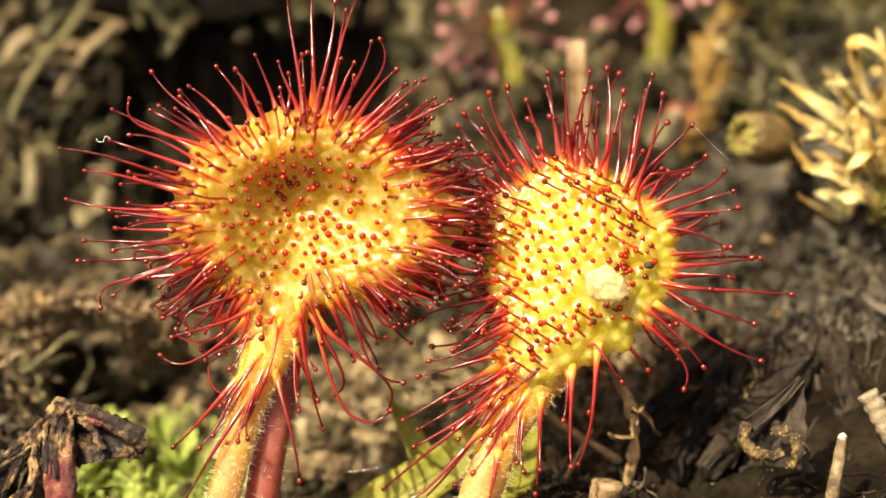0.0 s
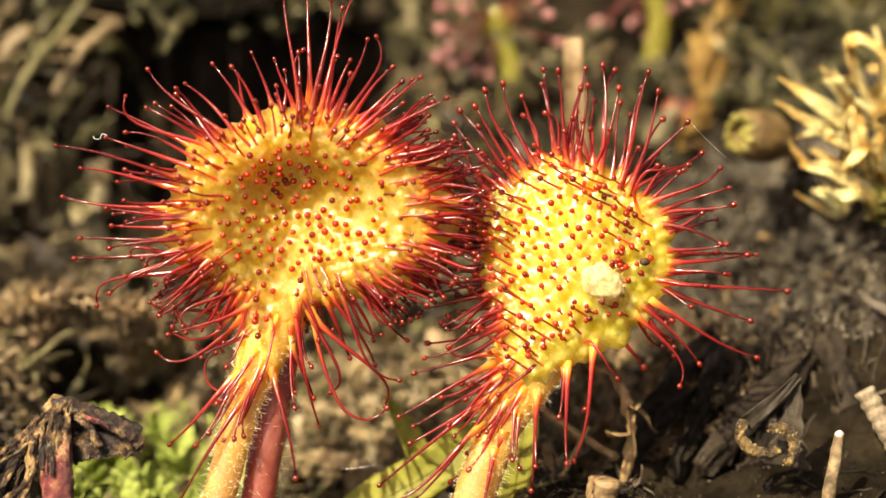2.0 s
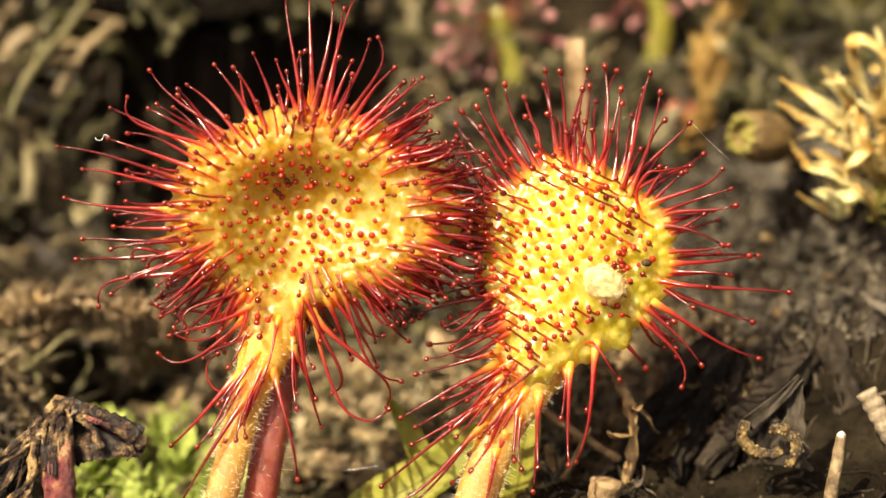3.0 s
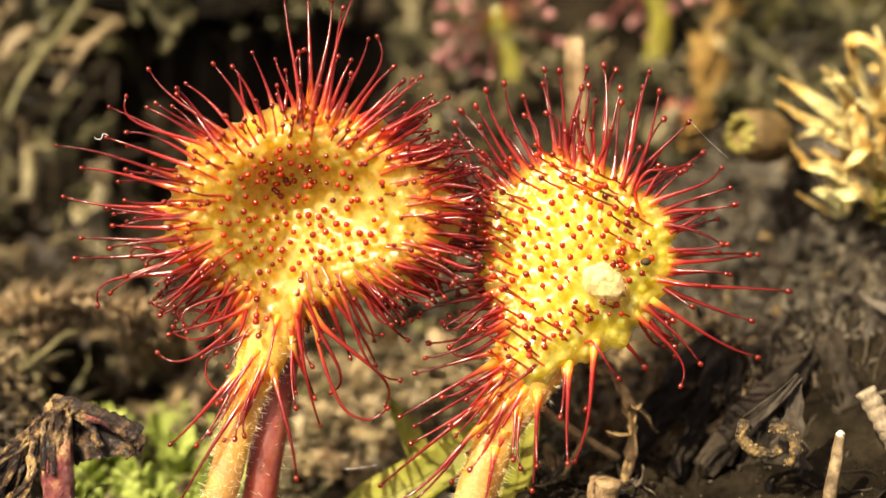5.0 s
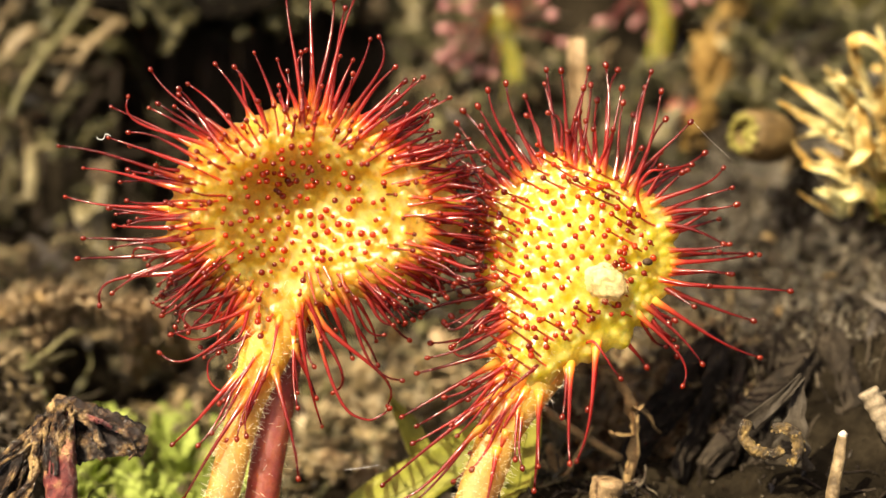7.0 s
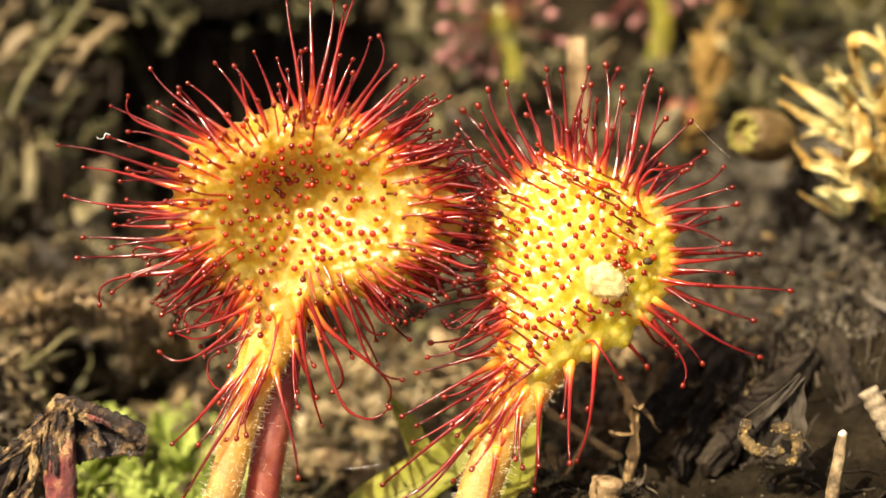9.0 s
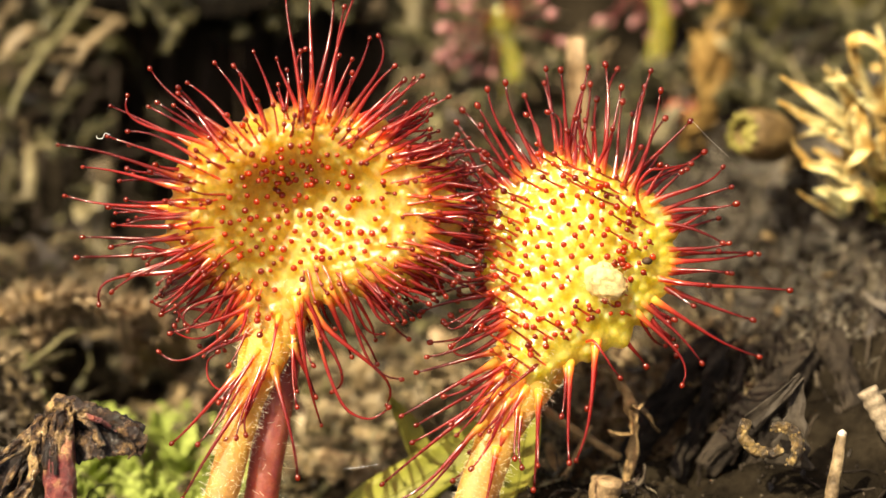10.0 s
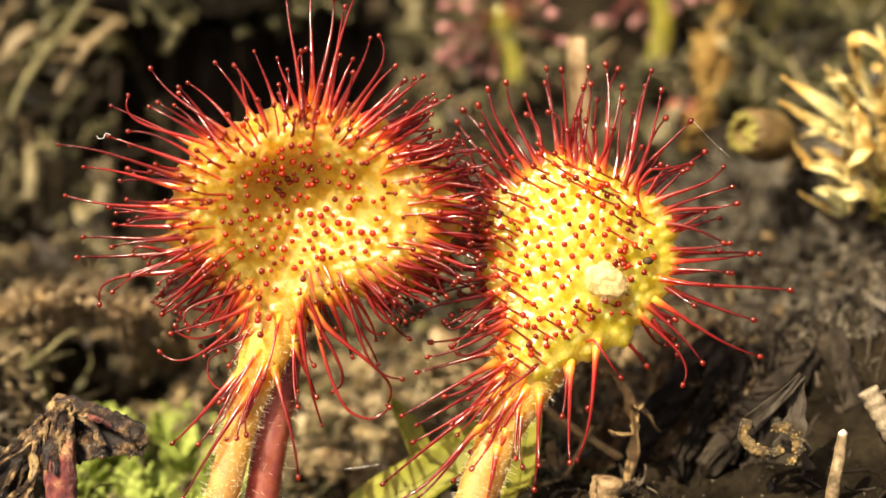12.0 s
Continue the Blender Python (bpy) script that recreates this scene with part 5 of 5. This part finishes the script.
def shaky(points, wild, n=6):
    return withered([tuple(c + random.gauss(0, wild) for c in p) for p in points], n)


g = Geo()
line = withered([(-15.0, -18.0, 0.6), (-15.0, -13.0, 0.3), (-15.02, -9.6, 0.0), (-15.05, -8.0, 0.0), (-15.0, -7.0, 0.1), (-15.0, -6.3, 0.3)])
tube(g, line, [0.70 - 0.25 * max(0.0, (i / len(line)) - 0.6) / 0.4 for i in range(len(line))], 20, 0.85, None, 0.18)
part("leaf_stalk", g, WITHERED_RED, wl_leaf, "wrinkled reddish dead stalk")
g = Geo()
line = withered([(-15.2, -7.4, 0.55), (-14.3, -7.25, 0.3), (-13.3, -7.25, 0.15), (-12.5, -7.4, 0.1), (-11.8, -7.6, 0.1)], 9)
crumpled(g, line, [1.3 - 0.7 * (i / len(line)) ** 1.2 for i in range(len(line))], slope(0, 0.35, -1), 0.32, 2.0)
part("blade", g, WITHERED, wl_leaf, "crumpled dark brown blade")
g = Geo()
line = withered([(-15.3, -6.7, 0.6), (-16.2, -7.7, 0.7), (-17.1, -8.9, 0.8), (-18.4, -10.6, 0.9)], 9)
crumpled(g, line, [0.4 + 0.6 * i / len(line) for i in range(len(line))], slope(0.3, 0.3, -0.9), 0.35, 7.0)
part("fold", g, WITHERED, wl_leaf, "hanging brown fold")
# rolled upper rim of the blade and a fold hanging from it
for rim_points, r, m in (([(-15.4, -6.9, 0.2), (-15.3, -6.2, 0.0), (-14.8, -6.05, -0.1), (-14.2, -6.3, 0.0), (-13.6, -6.5, 0.0)], 0.22, WITHERED),
                         ([(-14.4, -6.35, -0.1), (-13.6, -6.45, -0.2), (-12.9, -6.75, -0.2), (-12.2, -7.2, -0.1), (-11.75, -7.75, 0.0)], 0.27, WITHERED),
                         ([(-13.9, -6.65, -0.2), (-13.2, -6.85, -0.3), (-12.5, -7.15, -0.25), (-11.95, -7.6, -0.1)], 0.17, WITHERED_RED),
                         ([(-14.6, -6.5, -0.1), (-14.0, -6.8, -0.2), (-13.55, -7.2, -0.25), (-13.35, -7.9, -0.2)], 0.15, WITHERED),
                         ([(-11.8, -7.5, 0.0), (-11.75, -7.9, 0.0), (-12.0, -8.1, 0.1)], 0.18, WITHERED)):
    g = Geo()
    line = shaky(rim_points, 0.04, 9)
    tube(g, line, [r * random.uniform(1.0, 1.35) for i in range(len(line))], 14, 0.85, None, 0.8)
    part("rolled_rim", g, m, wl_leaf, "curled-in leaf edge")
for i in range(9):
    g = Geo()
    x = -15.5 + i * 0.12
    r = random.uniform(0.06, 0.13)
    tube(g, shaky([(-15.15 + i * 0.06, -6.3, -0.1), (x + 0.1, -6.9, -0.45), (x, -7.6, -0.62 + 0.1 * abs(i - 4) / 2), (x + 0.02, -8.1 - random.uniform(0, 0.9), -0.6 + 0.1 * abs(i - 4) / 2)], 0.06),
         [r * random.uniform(0.6, 1.2) for k in range(19)], 9, 0.8, None, 0.7)
    part("wrinkle", g, WITHERED, wl_leaf, "golden-brown wrinkled fold")
for i in range(9):
    g = Geo()
    r = random.uniform(0.07, 0.2)
    tube(g, shaky([(-15.2, -6.6, 0.1), (-15.9 + 0.03 * i, -7.0 - 0.1 * i, 0.1), (-16.9 + 0.1 * i, -8.1 - 0.18 * i, 0.2), (-18.2 + 0.17 * i, -9.8 - 0.22 * i, 0.4)], 0.33),
         [r * random.uniform(0.5, 1.2) for k in range(19)], 8, 0.8, None, 1.1)
    part("wrinkle", g, WITHERED, wl_leaf, "golden-brown wrinkled fold")
g = Geo()
tube(g, withered([(-12.75, -6.85, -0.35), (-12.5, -7.3, -0.4), (-12.1, -7.7, -0.35), (-12.05, -8.05, -0.25), (-12.3, -8.35, -0.2)]), [0.05] * 25 + [0.045] * 8, 6)
part("dead_tentacle", g, WITHERED, wl_leaf)

# dry curled leaf with a gilded edge, and its grey sheath
base = slope(13.1, -9.6, 1.2)
curl = thing("curled_leaf", "dry curled leaf with a rough golden-brown edge", "dead leaf", at=base)
ring_pts = [(0.15, 0.71, 0.1), (0.65, 0.71, 0), (1.08, 0.35, 0), (1.18, -0.2, 0), (0.88, -0.82, 0)]
ring_left = [(-0.85, 1.0, 0.1), (-1.03, 0.4, 0), (-0.6, -0.17, 0), (0.12, -0.35, 0), (0.5, -0.12, 0)]
C0 = slope(13.1, -7.85, 0.9) - base
for nm, pts in (("curl", ring_pts), ("curl", ring_left)):
    g = Geo()
    line = smooth_line([C0 + slope(*p) for p in pts], 12)
    n = len(line)
    tube(g, line, [0.215 * (0.8 + 0.3 * math.sin(math.pi * i / n)) for i in range(n)], 18, 0.9, None, 0.5)
    for _ in range(70):
        k = random.randrange(1, n - 1)
        d = Vector((random.gauss(0, 1), random.gauss(0, 1), random.gauss(0, 1))).normalized()
        z = random.uniform(0.035, 0.085)
        blob(g, line[k] + d * 0.22, (z * 1.3, z, z), 0.6, 4, 6)
    part(nm, g, GILT, curl, "rough golden crust")
g = Geo()
line = smooth_line([C0 + slope(*p) for p in ((-0.8, 0.85, 0.3), (0.0, 1.45, 0.5), (0.8, 2.1, 0.7), (1.44, 2.75, 0.8))], 8)
blade(g, line, [0.36 - 0.008 * i for i in range(len(line))], slope(0.1, -0.15, -1), 0.14, 0.35, 8, 0.1)
part("fold", g, SHEATH, curl, "dark grey-brown fold")
g = Geo()
line = smooth_line([C0 + slope(*p) for p in ((1.0, -1.0, 1.2), (1.1, 0.0, 1.1), (1.25, 1.2, 1.0), (1.45, 2.7, 0.9))], 8)
blade(g, line, [(0.95 - 0.035 * i) * (1 + 0.15 * math.sin(i * 1.1)) for i in range(len(line))], slope(-0.2, 0.1, -1), 0.12, 0.3, 10, 0.12)
part("sheath", g, SHEATH, curl, "thin grey sheath")

# dead leaf blades hanging down the bank
for i in range(4, 15):
    u = 9.2 + i * 0.62 + random.gauss(0, 0.4)
    v = -3.4 - random.uniform(0, 1.6)
    w = 7.5 + random.uniform(-0.8, 1.0)
    ln = random.uniform(4.0, 6.5)
    foot = slope(u, v, w)
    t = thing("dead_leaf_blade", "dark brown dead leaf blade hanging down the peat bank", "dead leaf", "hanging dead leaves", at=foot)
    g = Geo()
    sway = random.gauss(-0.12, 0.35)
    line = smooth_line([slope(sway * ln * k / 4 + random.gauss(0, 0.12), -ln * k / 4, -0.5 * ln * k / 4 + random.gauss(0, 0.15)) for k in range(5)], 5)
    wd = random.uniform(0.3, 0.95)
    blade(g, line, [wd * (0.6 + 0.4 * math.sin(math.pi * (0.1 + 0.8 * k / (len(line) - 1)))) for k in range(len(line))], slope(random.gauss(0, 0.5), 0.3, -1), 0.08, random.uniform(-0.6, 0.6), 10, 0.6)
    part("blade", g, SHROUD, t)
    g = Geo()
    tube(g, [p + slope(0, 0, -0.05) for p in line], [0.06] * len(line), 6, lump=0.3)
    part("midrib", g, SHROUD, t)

dry_stem("beige dry stalk end with a pale tip", [tuple(slope(15.3, -14.5, 2.0)), tuple(slope(15.6, -10.2, 0.9)), tuple(slope(15.88, -8.2, 0.6)), tuple(slope(15.98, -7.45, 0.5))], 0.36, 0.21, STUB, 0.12)

g = Geo()
blob(g, slope(16.0, -7.4, 0.5), (0.19, 0.18, 0.17), 0.25, 8, 12)
single("stem_tip", g, PALE, "small whitish broken tip on the dry stalk end", "dry stem")

# ringed pale stem
base = slope(18.7, -9.0, 3.0)
ringed = thing("ringed_stem", "pale ringed dry stem lying on the peat bank", "dry stem", at=base)
g = Geo()
line = [slope(-1.5 + 0.04 * i, 3.3 - 0.07 * i, -1.2) for i in range(70)]
tube(g, line, [0.47 + 0.03 * math.sin(i * 1.05) for i in range(70)], 14, 0.85, None, 0.12)
part("stem", g, CHALK, ringed)

# dry bits below the second leaf
dry_stem("tan split dry stem standing in the peat", [tuple(slope(7.7, -7.6, 12.5)), tuple(slope(8.0, -6.4, 12.4)), tuple(slope(8.6, -5.6, 12.2)), tuple(slope(8.4, -4.2, 12.2))], 0.4, 0.3, BEIGE, 0.4, "dry bits", bits=3)
dry_stem("brown thin dry twig lying on the peat", [tuple(slope(3.8, -6.4, 5.6)), tuple(slope(5.6, -7.6, 5.0)), tuple(slope(7.4, -8.7, 5.0))], 0.24, 0.2, TAN, 0.3, "dry bits", "twig", "twig")
dry_stem("thin brown dry twig lying on the peat", [tuple(slope(4.2, -11.2, 5.0)), tuple(slope(5.4, -8.9, 4.6)), tuple(slope(6.2, -7.4, 4.6))], 0.12, 0.1, TAN, 0.3, "dry bits", "twig", "twig")
dry_stem("tan lumpy dry twig standing in the peat", [tuple(slope(7.0, -14.0, 4.2)), tuple(slope(7.5, -10.4, 3.6)), tuple(slope(7.9, -7.6, 3.2)), tuple(slope(7.7, -6.2, 3.3)), tuple(slope(7.2, -5.2, 3.6))], 0.26, 0.18, TAN, 1.3, "dry bits", bits=6)
dry_stem("pale broken dry stem end", [tuple(slope(6.5, -12.6, 2.6)), tuple(slope(6.6, -10.4, 2.0)), tuple(slope(6.65, -9.3, 1.8))], 0.78, 0.72, BUFF, 0.45, "dry bits")
dry_stem("brown dry stem standing in the peat", [tuple(slope(6.6, -7.4, 13.2)), tuple(slope(6.9, -6.6, 13.0)), tuple(slope(7.2, -4.8, 12.8))], 0.36, 0.28, TAN, 0.4, "dry bits", bits=3)
dry_stem("pale dry leaf base on the peat", [gz(-2.4, 5.2, 0.0), gz(-2.9, 6.4, 0.8), gz(-3.1, 8.6, 0.9)], 0.5, 0.35, STRAW, 0.4, "dry bits", bits=2)
dry_stem("cream dry leaf base beside the green moss", [gz(-12.6, 6.4, 0.0), gz(-11.4, 7.4, 1.2), gz(-9.8, 8.2, 1.0)], 0.8, 0.6, BEIGE, 0.6, "dry bits", bits=3)
dry_stem("whitish dry leaf base on the peat", [gz(-16.2, 17.4, 0.0), gz(-16.6, 18.6, 1.4), gz(-16.4, 20.6, 1.8)], 0.7, 0.5, STRAW, 0.4, "dry bits", bits=2)
dry_stem("tan broad dry leaf base behind the leaves", [gz(11.2, 28.6, 0.0), gz(11.4, 27.8, 1.0), gz(12.2, 28.2, 1.6)], 0.42, 0.36, STRAW, 0.3, "dry bits", bits=2)

# red leaf scrap
g = Geo()
blob(g, on_ground(12.6, 30.0, 0.5), (1.0, 0.6, 0.5), 0.5, 8, 12, Matrix.Identity(3))
single("red_leaf", g, STALK_RED, "small orange-red sundew leaf scrap", "leaf")

# ---- small things on the leaves ----


def rider(name, geo, material, label, category, carrier):
    """A small thing that sits on a leaf, in that leaf's space."""
    ob = single(name, geo, material, label, category)
    ob.matrix_world = carrier.matrix_world.copy()
    return ob


g = Geo()
blob(g, Vector((0.95, -0.95, 0.25)), (0.88, 0.70, 0.48), 0.28, 26, 34, Matrix.Rotation(radians(-25), 3, "Z"))
for i in range(160):
    d = Vector((random.gauss(0, 1), random.gauss(0, 1), random.uniform(0, 1.5))).normalized()
    p = Vector((0.95 + d.x * 0.84, -0.95 + d.y * 0.68, 0.25 + d.z * 0.46))
    q = Vector((random.gauss(0, 0.5), random.gauss(0, 0.5), random.gauss(0, 0.3)))
    tube(g, bezier(p, p + d * 0.06, p + (d + q) * 0.1, p + (d + q * 2) * 0.13, 3), [0.010, 0.009, 0.008, 0.005], 3)
fluff = rider("pale_grain", g, FLUFF, "pale woolly insect remains stuck on the yellow leaf", "insect remains", right_leaf)
g = Geo()
blob(g, Vector((2.62, -0.15, -0.05)), (0.22, 0.16, 0.16), 0.2, 8, 10, Matrix.Identity(3))
fly = rider("dead_gnat", g, BLACKISH, "tiny dark dead gnat stuck on the yellow leaf", "insect", right_leaf)
g = Geo()
for i in range(16):
    blob(g, Vector((3.75, -4.05, -0.2)) + Vector((random.gauss(0, 0.32), random.gauss(0, 0.14), random.gauss(0, 0.15))), (0.13, 0.11, 0.1), 0.5, 4, 6)
crumbs = rider("dirt_crumb", g, CHALK, "pale dirt crumbs caught in the tentacles", "dirt", left_leaf)
g = Geo()
for i in range(9):
    blob(g, Vector((-5.0, -3.05, 0.3)) + Vector((random.gauss(0, 0.18), random.gauss(0, 0.2), random.gauss(0, 0.1))), (0.12, 0.1, 0.1), 0.5, 4, 6)
crumbs2 = rider("dirt_crumb", g, WITHERED_RED, "dark red dirt crumbs caught in the tentacles", "dirt", left_leaf)

# silk threads
def silk(a, b, sag, beads, carrier_label):
    g = Geo()
    m = (a + b) / 2 + Vector((0, 0, -sag))
    line = smooth_line([a, m, b], 12)
    tube(g, line, [0.006] * len(line), 4)
    for i in range(beads):
        p = line[random.randrange(2, len(line) - 2)]
        blob(g, p, (0.028, 0.028, 0.028), 0.1, 6, 8)
    return single("silk_thread", g, SILK, carrier_label, "thread", "silk threads")


silk(slope(10.0, 5.1, 0.3), slope(11.6, 3.7, 1.5), 0.05, 2, "fine pale silk thread strung from a tentacle")
silk(slope(-3.9, -8.68, -0.8), slope(-2.5, -8.5, -0.7), 0.03, 12, "fine beaded silk thread strung between tentacles")

g = Geo()
tube(g, smooth_line([slope(-13.25, 4.55, 0.2), slope(-13.45, 4.62, 0.2), slope(-13.55, 4.42, 0.2), slope(-13.75, 4.42, 0.2), slope(-13.8, 4.52, 0.2)], 5), [0.012] * 21, 4)
single("silk_thread", g, SILK, "tiny curled silk end on a tentacle tip", "thread", "silk threads")


# ---- sway of the leaves ----
def motions():
    k = 0.0225
    sway_l = [(0, 2.5, 0.7), (0.5, 1.9, 0.8), (1, 1.9, 0.6), (1.5, 1.4, 0.7), (2, 1.4, 0.8), (3, 1.1, 0.7), (5, 0.9, 0.7), (6, 0.6, 0.6), (6.5, 0.0, 0.6), (9, 0.1, 0.3), (12, 0, 0)]
    sway_r = [(0, 2.8, 2.0), (0.5, 1.9, 1.1), (1, 2.2, 1.3), (1.5, 0.8, 0.8), (3, 0.7, 0.8), (5, 0.7, 0.7), (6, 0.6, 0.5), (6.5, -0.3, 0.3), (9, 0.1, 0.4), (12, 0, 0)]
    for rows, obs in ((sway_l, (left_leaf, crumbs, crumbs2)), (sway_r, (right_leaf, fluff, fly))):
        for ob in obs:
            rest = ob.matrix_world.copy()
            walk(ob, [(t, Matrix.Translation(slope(x * k, -y * k, 0) * MM) @ rest) for t, x, y in rows])


motions()
